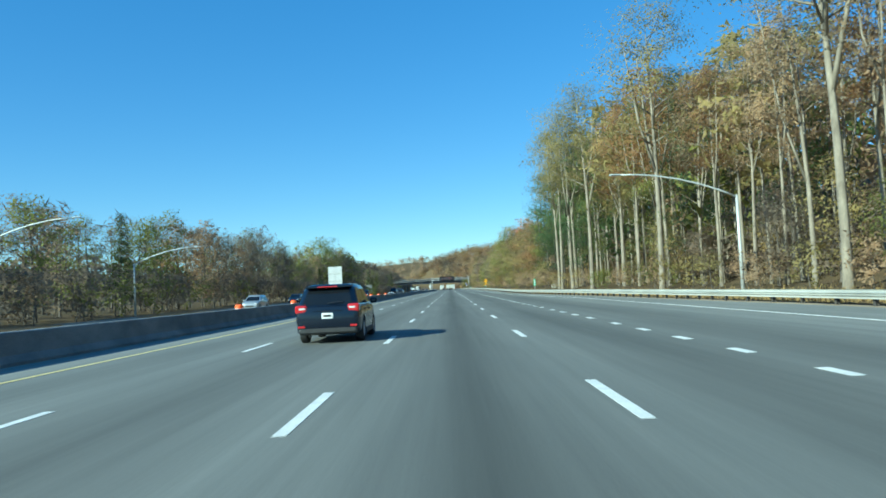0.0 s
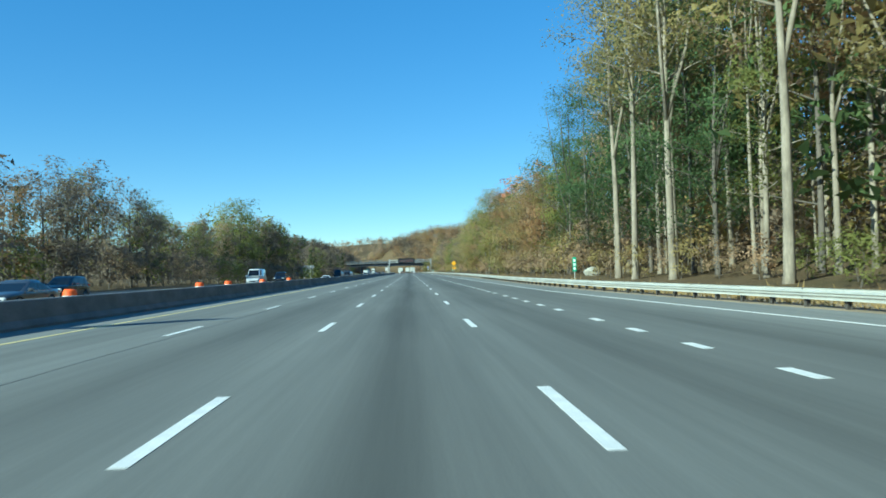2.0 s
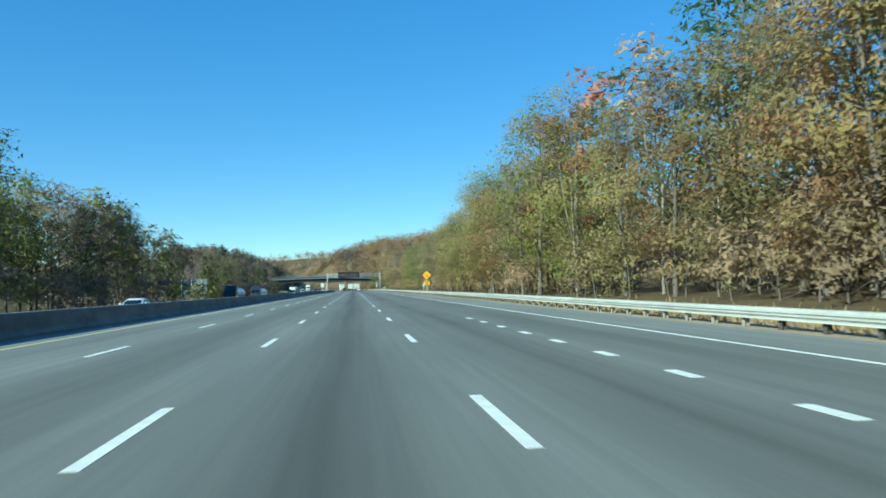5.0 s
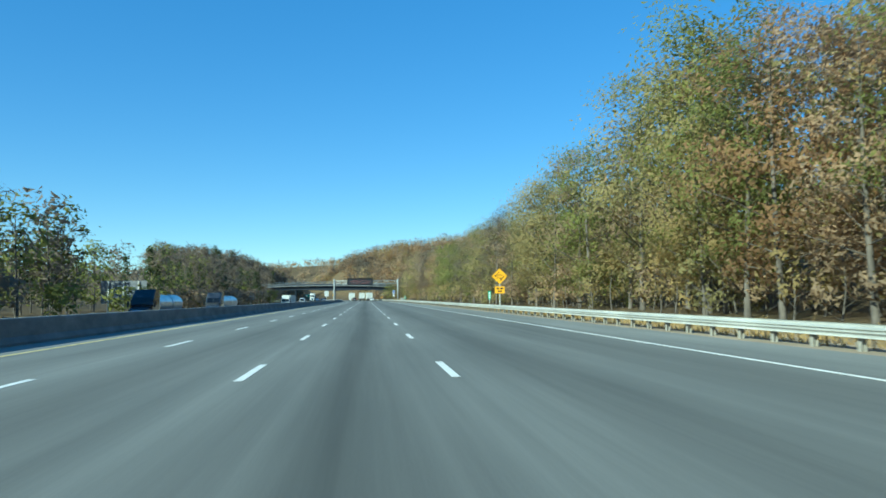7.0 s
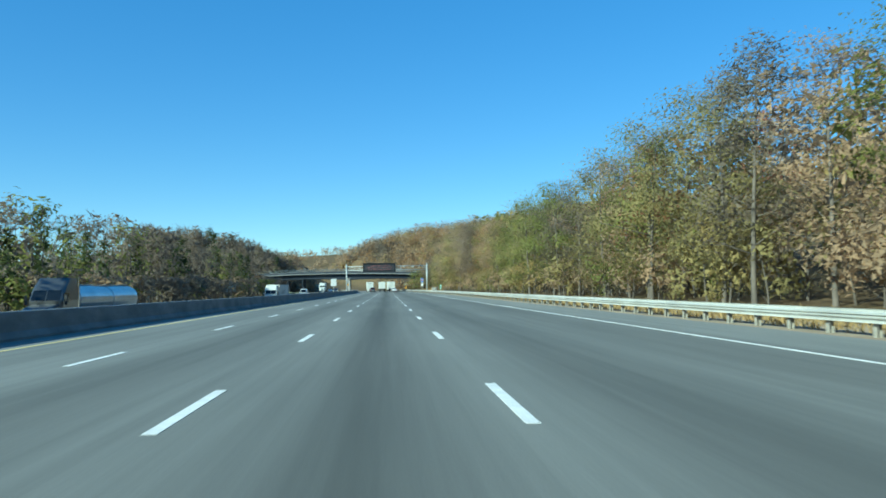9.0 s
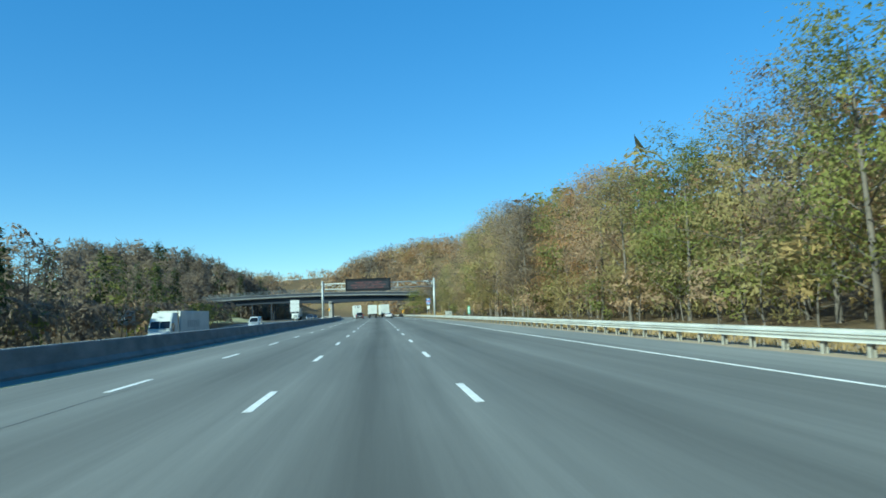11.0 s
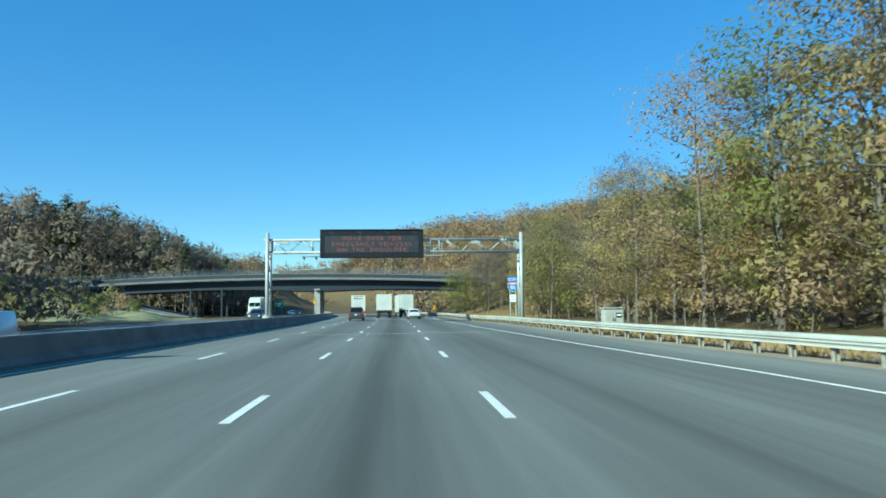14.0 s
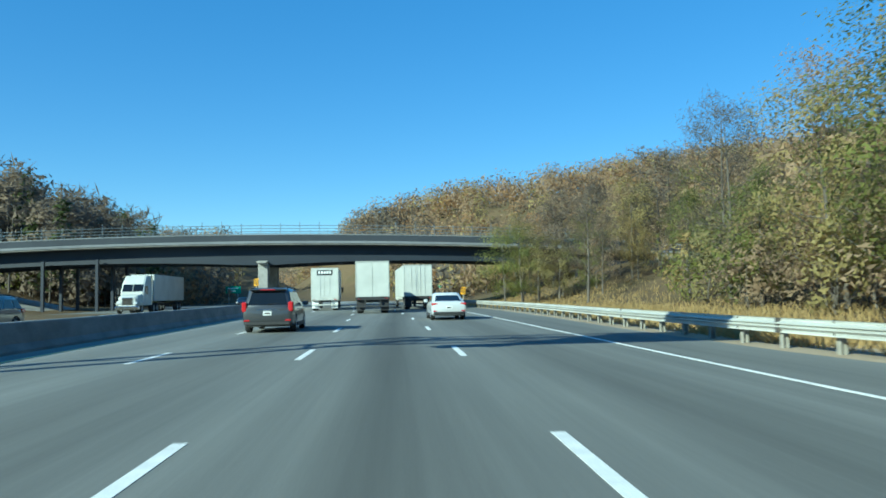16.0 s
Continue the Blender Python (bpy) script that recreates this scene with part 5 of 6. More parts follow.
def semi(name, label, at, long=13.5, cargo="box", coat=None):
    """An oncoming long-nosed tractor with its load behind; its front is at y = 0, facing -y, and the load at +y."""
    t = thing(name, label, "truck", at)
    coat = coat or M_TRAILER
    tint = "white" if coat == M_TRAILER else "dark"
    hood = Shape().loft([[(x, y, z) for x, z in ((-w, 0.75), (w, 0.75), (w, zt - 0.15), (w - 0.15, zt), (-w + 0.15, zt), (-w, zt - 0.15))] for y, w, zt in ((0.05, 0.75, 1.55), (0.35, 0.95, 1.75), (1.7, 1.05, 1.95))], True, True)
    part("hood", hood, coat, t, tint + " hood")
    part("grille", Shape().box(-0.52, 0.52, -0.01, 0.1, 0.85, 1.6, 0.04), M_CHROME, t, "bright grille")
    for k in range(9):
        part("grille_slat", Shape().box(-0.48, 0.48, -0.025, 0.0, 0.9 + k * 0.077, 0.93 + k * 0.077), M_PLASTIC, t)
    part("bumper", Shape().box(-1.18, 1.18, -0.12, 0.15, 0.38, 0.74, 0.05), M_CHROME, t, "bright bumper")
    cab = part("cab", Shape().loft([rounded(1.6, 4.6, 1.2, 0.8, 0.2), rounded(1.65, 4.6, 1.2, 2.2, 0.2), rounded(2.1, 4.6, 1.17, 3.0, 0.25), rounded(3.0, 4.6, 1.1, 3.85, 0.25)], True, True), coat, t, tint + " cab with raised roof")
    for sx in (-1, 1):
        part("windscreen", Shape().plate([(sx * 0.04, 1.625, 2.22), (sx * 1.02, 1.66, 2.22), (sx * 0.97, 2.05, 2.95), (sx * 0.04, 2.03, 2.95)], (0, -1, 0.5), 0.03), M_GLASS, cab, "dark glass")
        part("side_window", Shape().box(*sorted((sx * 1.19, sx * 1.215)), 1.95, 2.8, 2.1, 2.75), M_GLASS, cab, "dark glass")
        part("headlamp", Shape().box(*sorted((sx * 0.62, sx * 0.94)), -0.02, 0.2, 0.95, 1.15, 0.03), M_CLEAR, t, "clear headlamp glass")
        part("fender", Shape().box(*sorted((sx * 0.9, sx * 1.22)), 0.35, 1.6, 0.75, 1.25, 0.12), coat, t)
        part("mirror", Shape().box(*sorted((sx * 1.3, sx * 1.5)), 1.75, 1.85, 1.9, 2.6, 0.03), M_PLASTIC, t, "black door mirror")
        part("exhaust_pipe", Shape().tube([(sx * 1.08, 4.7, 0.9), (sx * 1.08, 4.7, 4.0)], 0.075, 10), M_CHROME, t, "bright exhaust stack")
        wheel(t, sx * 1.02, 1.0, 0.5, 0.3, 6)
        for y in (5.2, 6.45, 4.6 + long - 1.2, 4.6 + long - 2.4):
            wheel(t, sx * 0.98, y, 0.5, 0.5, 6)
    part("chassis_rail", Shape().box(-0.45, 0.45, 0.4, 5.4 + long * 0.95, 0.7, 0.95), M_PLASTIC, t)
    if cargo == "box":
        part("trailer_box", Shape().box(-1.28, 1.28, 5.1, 5.1 + long, 1.2, 4.05, 0.04), M_TRAILER, t, "white box trailer")
    else:
        for y0, y1 in ((5.2, 5.2 + long * 0.52), (5.35 + long * 0.52, 5.2 + long)):
            n = 5
            pts = [(0, y0, 2.2), (0, y0 + 0.15, 2.2), (0, (y0 + y1) / 2, 2.2), (0, y1 - 0.15, 2.2), (0, y1, 2.2)]
            part("tank", Shape().tube(pts, [0.8, 1.1, 1.15, 1.1, 0.8], 28), M_TANK, t, "shiny steel tank")
        part("tank_walkway", Shape().box(-0.25, 0.25, 5.6, 4.8 + long, 3.36, 3.4), M_GALV, t)
    return t


LANE_L, LANE_C, LANE_R = -3.95, 0.0, 3.5
car("suv", "dark blue sport utility car on alloy wheels on the motorway", "car", "suv", M_BLUE_CAR, pose(-3.52, 23.8, 0))
car("minivan", "grey minivan with tinted windows driving on the motorway", "minivan", "van", M_GREY_CAR, pose(-4.75, 528.3 + 31.5, 0, 0, 0, 1.0))
car("sedan", "pearl white saloon car driving on the motorway", "car", "sedan", M_WHITE_CAR, pose(2.95, 528.3 + 41.0, 0, 0, 0, 1.5))
tr = box_truck("trailer_truck", "white box trailer with a dark emblem on its closed doors", pose(-6.5, 528.3 + 71, 0, 0, 0, 3.0), 12.0, rods=(0.45,))
# a dark emblem in place of a maker's name
part("emblem", Shape().plate([(-0.75, -0.03, 3.35), (0.62, -0.03, 3.35), (0.75, -0.03, 3.5), (0.75, -0.03, 3.85), (-0.75, -0.03, 3.85)], (0, -1, 0), 0.008), M_BLACK, tr, "black emblem shape")
bar_lines(tr, [(-0.6, -0.42, 3.5, 3.75), (-0.36, -0.16, 3.5, 3.75), (-0.1, 0.1, 3.5, 3.75), (0.16, 0.36, 3.5, 3.75), (0.42, 0.6, 3.5, 3.75)], M_SIGN_WHITE, -0.037, "emblem_bar")
box_truck("box_truck", "white box truck with a dark underframe driving ahead", pose(-1.5, 528.3 + 56, 0, 0, 0, 2.0), 7.2, 3.95, 2.55, 1.2, True, True, rods=())
box_truck("semi_trailer", "long white trailer with lock rods on its doors", pose(2.3, 528.3 + 68, 0, 0, 0, 3.0), 15.5, 4.1, 2.6, 1.15, True, True)
# oncoming traffic behind the barrier
car("silver_suv", "silver sport utility car, oncoming", "car", "suv", M_SILVER_CAR, pose(-21, 80, 0, 0, 0, 180), "oncoming cars")
car("grey_car", "grey saloon car, oncoming", "car", "sedan", M_GREY_CAR, pose(-17.5, 98, 0, 0, 0, 180), "oncoming cars")
car("blue_car", "dark blue sport utility car, oncoming", "car", "suv", M_BLUE_CAR, pose(-24.5, 118, 0, 0, 0, 180), "oncoming cars")
car("cargo_van", "white cargo van, oncoming", "van", "cargo_van", M_WHITE_CAR, pose(-22, 172, 0, 0, 0, 180), "oncoming cars")
car("pickup", "dark pickup truck, oncoming", "pickup", "pickup", M_BLUE_CAR, pose(-22, 193, float(low(193)), 0, 0, 180), "oncoming cars")
car("white_car", "white saloon car, oncoming", "car", "sedan", M_WHITE_CAR, pose(-18, 226, float(low(226)), 0, 0, 180), "oncoming cars")
semi("bulk_tanker", "dark long-nosed truck with bright grille and a silver bulk tank, oncoming", pose(-24, 309, float(low(309))), 10.5, "tank", M_BLUE_CAR)
semi("tanker", "silver tank truck with a grey cab, oncoming", pose(-24, 347, float(low(347))), 13.0, "tank", M_GREY_CAR)
box_rig = semi("semi_truck", "white long-nosed semi truck with a box trailer, oncoming", pose(-22.5, 440, float(low(440))))
for k in range(6):
    part("lettering_bar", Shape().box(1.285, 1.295, 8.0 + k * 0.95, 8.7 + k * 0.95, 2.2, 3.0), M_CABINET, box_rig, "grey bar in place of a name")
car("silver_car", "silver saloon car, oncoming", "car", "sedan", M_SILVER_CAR, pose(-18, 478, float(low(478)), 0, 0, 180), "oncoming cars")
car("white_van", "white cargo van, oncoming", "van", "cargo_van", M_WHITE_CAR, pose(-23, 505, float(low(505)), 0, 0, 180), "oncoming cars")
car("grey_suv", "grey sport utility car, oncoming", "car", "suv", M_GREY_CAR, pose(-18, 562, 0, 0, 0, 180), "oncoming cars")
semi("semi_truck", "white semi truck with raised cab roof, oncoming", pose(-26.5, 604, 0, 0, 0, 3))
car("dark_car", "dark saloon car, oncoming", "car", "sedan", M_BLUE_CAR, pose(-24, 648, 0, 0, 0, 184), "oncoming cars")
car("white_car", "white saloon car, oncoming", "car", "sedan", M_WHITE_CAR, pose(-28, 668, 0, 0, 0, 186), "oncoming cars")


# ---- sign gantry ----
GY = 540.3
gan = thing("sign_gantry", "grey tubular steel sign gantry spanning the carriageway", "gantry", pose(0, GY, 0))
LEFT_X, RIGHT_X, Z_LOW, Z_TOP = -12.9, 13.7, 7.45, 8.75
for x, side_name in ((LEFT_X, -1), (RIGHT_X, 1)):
    legs = []
    for dy in (-0.85, 0.85):
        top = 9.45 if dy < 0 else 8.9
        leg = part("column", Shape().tube([(x, dy, -0.1), (x, dy, top)], 0.2, 18), M_GANTRY, gan, "grey steel column", False)
        part("base_plate", Shape().tube([(x, dy, 0.86 if side_name < 0 else 0.0), (x, dy, 0.92 if side_name < 0 else 0.12)], 0.36, 18), M_GANTRY, leg)
        part("footing", Shape().tube([(x, dy, -0.2), (x, dy, 0.86 if side_name < 0 else 0.05)], 0.45, 18), M_CONC, leg, "round concrete footing", False)
    for z0, z1, n in ((2.3, 2.3, "strut"), (2.3, 3.6, "brace"), (3.6, 5.4, "brace"), (5.4, 6.9, "brace"), (6.9, 6.9, "strut")):
        a, b = (-0.85, 0.85) if round(z0 * 10) % 2 else (0.85, -0.85)
        part(n, Shape().tube([(x, a, z0), (x, b, z1)], 0.07, 8), M_GANTRY, gan, "", False)
for dy in (-0.6, 0.6):
    for z in (Z_LOW, Z_TOP):
        part("chord", Shape().tube([(LEFT_X - 0.45, dy, z), (RIGHT_X + 0.4, dy, z)], 0.105, 12), M_GANTRY, gan, "tubular truss chord", False)
bays = 17
for i in range(bays):
    x0 = LEFT_X + 0.4 + (RIGHT_X - LEFT_X - 0.8) * i / bays
    x1 = LEFT_X + 0.4 + (RIGHT_X - LEFT_X - 0.8) * (i + 1) / bays
    za, zb = (Z_LOW, Z_TOP) if i % 2 else (Z_TOP, Z_LOW)
    for dy in (-0.6, 0.6):
        part("diagonal", Shape().tube([(x0, dy, za), (x1, dy, zb)], 0.042, 6), M_GANTRY, gan, "", False)
    for z in (Z_LOW, Z_TOP):
        a, b = (-0.6, 0.6) if i % 2 else (0.6, -0.6)
        part("cross_brace", Shape().tube([(x0, a, z), (x1, b, z)], 0.035, 6), M_GANTRY, gan, "", False)
for x in (LEFT_X + 0.5, -8.35, 4.05, 5.0, RIGHT_X - 0.5):
    for dy in (-0.6, 0.6):
        part("upright", Shape().tube([(x, dy, Z_LOW - 0.05), (x, dy, Z_TOP + 0.12)], 0.06, 8), M_GANTRY, gan, "", False)
for sx in (-1, 1):
    x0, x1 = (-9.3, -7.55) if sx < 0 else (3.4, 5.25)
    walk_part = part("walkway", Shape().box(x0, x1, -1.75, -0.75, 6.92, 6.98), M_GANTRY, gan, "steel mesh walkway")
    for x in (x0 + 0.03, (x0 + x1) / 2, x1 - 0.03):
        part("rail_post", Shape().tube([(x, -1.72, 6.95), (x, -1.72, 8.0)], 0.025, 6), M_GANTRY, walk_part)
    for z in (7.5, 8.0):
        part("hand_rail", Shape().tube([(x0, -1.72, z), (x1, -1.72, z)], 0.025, 6), M_GANTRY, walk_part)
    for x in (x0 + 0.25, x1 - 0.25):
        part("bracket", Shape().plate([(x, -1.9, 6.9), (x, -0.7, 6.9), (x, -0.7, 6.6), (x, -1.75, 6.75)], (1, 0, 0), 0.08), M_POSTS, walk_part)
for dx in (-11.2, 8.9):
    part("junction_box", Shape().box(dx - 0.5, dx + 0.5, -0.72, -0.6, 8.25, 8.55, 0.03), M_CABINET, gan)
plate = part("number_board", Shape().box(11.3, 12.4, -0.83, -0.76, 8.42, 8.98, 0.01), M_BLACK, gan, "black board with a pale border")
for x0, x1, z0, z1 in ((11.33, 12.37, 8.45, 8.465), (11.33, 12.37, 8.935, 8.95), (11.33, 11.345, 8.45, 8.95), (12.355, 12.37, 8.45, 8.95)):
    part("border", Shape().box(x0, x1, -0.836, -0.828, z0, z1), M_SIGN_WHITE, plate)
lettering("lettering", "8825", 0.36, M_SIGN_WHITE, plate, pose(11.85, -0.834, 8.7, 90, 0, 0), "white digits")

# the message board on the gantry
VX0, VX1, VZ0, VZ1, VY = -7.45, 3.28, 6.8, 9.75, GY - 1.3
vms = thing("message_board", "black electronic message board lit with a red three-line text", "message sign", pose(0, VY, 0))
part("cabinet", Shape().box(VX0, VX1, 0.02, 0.75, VZ0, VZ1, 0.03), M_VMS, vms)
part("visor", Shape().box(VX0, VX1, -0.12, 0.02, VZ1 - 0.05, VZ1 + 0.004, 0.01), M_VMS, vms)


def dots_look(nt, bsdf):
    v = coords(nt)
    sep = nt.nodes.new("ShaderNodeSeparateXYZ")
    nt.links.new(v, sep.inputs[0])
    out = []
    for k in (0, 2):
        m = nt.nodes.new("ShaderNodeMath")
        m.operation = "PINGPONG"
        m.inputs[1].default_value = 0.042
        nt.links.new(sep.outputs[k], m.inputs[0])
        c = nt.nodes.new("ShaderNodeMath")
        c.operation = "GREATER_THAN"
        c.inputs[1].default_value = 0.024
        nt.links.new(m.outputs[0], c.inputs[0])
        out.append(c.outputs[0])
    both = nt.nodes.new("ShaderNodeMath")
    both.operation = "MULTIPLY"
    nt.links.new(out[0], both.inputs[0])
    nt.links.new(out[1], both.inputs[1])
    tone = noise_of(nt, v, 2.2, 3.0)
    dim = ramp(nt, tone, [(0.35, (0.05, 0.054, 0.065)), (0.65, (0.1, 0.1, 0.115))])
    nt.links.new(mixed(nt, (0.008, 0.01, 0.014), dim, both.outputs[0]), bsdf.inputs["Base Color"])


M_DOTS = material("led_matrix", dots_look, 0.5)
part("led_matrix", Shape().box(VX0 + 0.5, VX1 - 0.5, 0.0, 0.03, VZ0 + 0.55, VZ1 - 0.65), M_DOTS, vms, "grid of small grey lamps")
for i, words in enumerate(("MOVE OVER FOR", "EMERGENCY VEHICLES", "ON THE SHOULDER")):
    row = [lettering("message_word", w, 0.56, M_LED, vms, pose(0, 0, 0), "red lit letters", 0.003, 1.3) for w in words.split()]
    wide = [max(v.co.x for v in ob.data.vertices) - min(v.co.x for v in ob.data.vertices) for ob in row]
    at = (VX0 + VX1) / 2 - (sum(wide) * 1.14 + 0.5 * (len(row) - 1)) / 2
    for ob, w in zip(row, wide):
        ob.matrix_basis = pose(at + w * 0.57, -0.008, VZ1 - 0.95 - i * 0.6, 90, 0, 0) @ Matrix.Diagonal((1.14, 1, 1, 1))
        at += w * 1.14 + 0.5
# flat black plates shaped as the slanting shadows of lamps above the board
for x in np.linspace(VX0 + 1.1, VX1 - 1.0, 4):
    part("hood_bracket", Shape().plate([(x - 0.25, -0.005, VZ1 - 0.18), (x + 0.1, -0.005, VZ1 - 0.2), (x + 0.42, -0.005, VZ1 - 0.42), (x + 0.05, -0.005, VZ1 - 0.42)], (0, -1, 0), 0.02), M_BLACK, vms)
for x in np.linspace(VX0 + 1.0, VX1 - 1.0, 5):
    part("mount", Shape().box(x - 0.08, x + 0.08, 0.7, 1.2, VZ0 + 0.2, VZ1 - 0.3), M_GALV, vms)

# ---- overpass ----
BY0, BY1 = 621.0, 633.0


def deck(x):
    """Height of the parapet's top at x."""
    return 9.2 - 0.00065 * (x + 20) ** 2


over = thing("overpass", "road bridge with dark girders, pale parapet and a mesh fence", "bridge", pose(0, 0, 0), kind="structure")
bx = np.arange(-112, 60.1, 4.0)


def beam(y0, y1, lo, hi, mat, name, label, arch=0.0):
    s = Shape()
    s.loft([[(x, y0, deck(x) + lo - arch * max(0.0, 1 - abs(x + 16.9) / 26.0) ** 2), (x, y1, deck(x) + lo - arch * max(0.0, 1 - abs(x + 16.9) / 26.0) ** 2), (x, y1, deck(x) + hi), (x, y0, deck(x) + hi)] for x in bx], True, True)
    return part(name, s, mat, over, label)


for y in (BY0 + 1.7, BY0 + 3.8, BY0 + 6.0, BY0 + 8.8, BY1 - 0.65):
    beam(y, y + 0.25, -3.1, -1.3, M_STEEL_GIRDER, "girder", "blue-grey steel girder, darkened for shade under the deck", 0.75)
beam(BY0 + 0.1, BY1 - 0.1, -1.3, -1.0, M_CONC_DARK, "deck_slab", "concrete deck slab")
for y in (BY0, BY1 - 0.3):
    beam(y, y + 0.3, -1.12, -0.86, M_PARAPET, "coping", "pale concrete edge beam")
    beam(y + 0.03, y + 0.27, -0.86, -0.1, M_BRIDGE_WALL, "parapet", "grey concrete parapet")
    beam(y - 0.01, y + 0.31, -0.1, 0.0, M_PARAPET, "parapet_cap", "pale parapet cap")
for y in (BY0 + 0.15, BY1 - 0.15):
    for z in (0.35, 0.72, 1.1):
        part("fence_rail", Shape().tube([(x, y, deck(x) + z) for x in bx], 0.035, 5), M_FENCE, over)
    for x in np.arange(-110, 60, 2.4):
        part("fence_post", Shape().tube([(x, y, deck(x) - 0.05), (x, y, deck(x) + 1.35 + 0.25 * (round(x) % 3 == 0))], 0.04, 6), M_FENCE, over)
for x in (-16.4,):
    for y in (BY0 + 2.2, BY1 - 2.2):
        part("pier_column", Shape().box(x - 0.62, x + 0.62, y - 0.62, y + 0.62, -0.2, deck(x) - 3.2, 0.08), M_CONC, over, "square concrete pier column")
    part("pier_cap", Shape().box(x - 0.62, x + 0.62, BY0 + 0.5, BY1 - 0.5, deck(x) - 3.6, deck(x) - 3.3, 0.06), M_CONC, over, "concrete pier cap")
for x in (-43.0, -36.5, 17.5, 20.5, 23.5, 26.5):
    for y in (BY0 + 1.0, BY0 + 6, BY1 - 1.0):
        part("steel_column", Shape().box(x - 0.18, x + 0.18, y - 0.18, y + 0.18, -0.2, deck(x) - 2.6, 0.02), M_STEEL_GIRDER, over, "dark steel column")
part("abutment", Shape().box(-70, -68, BY0, BY1, 0, deck(-69) - 1.3, 0.05), M_CONC, over, "concrete abutment wall")
part("abutment", Shape().box(34, 36, BY0, BY1, 0, deck(35) - 1.3, 0.05), M_CONC, over, "concrete abutment wall")
slope = Shape().plate([(-67.9, BY0 - 3, 5.3), (-44.5, BY0 - 3, 0.2), (-44.5, BY1 + 3, 0.2), (-67.9, BY1 + 3, 5.3)], (0.22, 0, 1), 0.15)
part("slope_paving", slope, M_CONC, over, "pale concrete slope paving")


def striped_marker(x, y, z):
    t = thing("hazard_marker", "yellow and black striped hazard marker on a steel post", "road sign", pose(x, y, 0))
    part("panel", Shape().box(-0.3, 0.3, -0.01, 0.01, z, z + 0.92, 0.004), M_SIGN_YELLOW, t)
    for k in range(4):
        zz = z + 0.05 + k * 0.22
        part("stripe", Shape().plate([(-0.3, -0.012, zz + 0.28), (0.3, -0.012, max(z, zz - 0.08)), (0.3, -0.012, zz + 0.04), (-0.3, -0.012, min(z + 0.92, zz + 0.4))], (0, -1, 0), 0.004), M_BLACK, t, "black stripe")
    part("post", Shape().box(-0.03, 0.03, 0.012, 0.06, -0.1, z + 0.9), M_GALV, t)


striped_marker(-16.6, BY0 - 2.0, 2.75)
striped_marker(8.6, BY0 - 1.0, 1.25)

# ---- roadside signs ----


def wide_sign_back(x, y, z0, z1, w):
    t = thing("guide_sign", "back of a wide aluminium guide sign on steel posts, coloured as in shade", "road sign", pose(x, y, 0))
    n = 13
    for i in range(n):
        a = -w / 2 + w * i / n
        part("panel", Shape().box(a + 0.008, a + w / n - 0.008, -0.02, 0.02, z0, z1, 0.006), M_ALU_SHADED, t, "aluminium panel toned as in shade")
    for z in (z0 + 0.5, (z0 + z1) / 2, z1 - 0.5):
        part("stiffener", Shape().box(-w / 2, w / 2, -0.09, -0.022, z - 0.05, z + 0.05), M_ALU_SHADED, t)
    for px in (-w * 0.33, 0.0, w * 0.33):
        part("post", Shape().box(px - 0.1, px + 0.1, -0.3, -0.092, float(height(x + px, y)) - 0.2, z1 - 0.1, 0.01), M_GALV, t, "steel post")


def sign_back(x, y, z0, z1, w, rows, foot=0.88):
    t = thing("road_sign", "back of a large pale aluminium road sign on one post", "road sign", pose(x, y, 0, 0, 0, 0), "signs seen from behind")
    h = (z1 - z0) / rows
    for i in range(rows):
        for sx in (-1, 1):
            part("panel", Shape().box(*sorted((sx * 0.012, sx * w / 2)), -0.012, 0.012, z0 + i * h + 0.012, z0 + (i + 1) * h - 0.012, 0.004), M_ALU, t, "bare aluminium panel")
        part("stiffener", Shape().box(-w / 2, w / 2, -0.05, -0.012, z0 + i * h + 0.02, z0 + i * h + 0.06), M_ALU, t)
    part("post", Shape().tube([(0, 0.07, foot - 0.05), (0, 0.07, z1 - 0.1)], 0.05, 10), M_GALV, t, "steel post")


sign_back(-12.7, 82.6, 1.95, 4.38, 1.5, 3, 0.0)
sign_back(-13.0, 481.5, 2.1, 3.95, 1.4, 3, -0.5)
sign_back(-37.9, 478.6, 0.9, 3.2, 2.6, 2, -1.25)
wide_sign_back(-42.2, 363.0, 0.8, 4.8, 7.8)


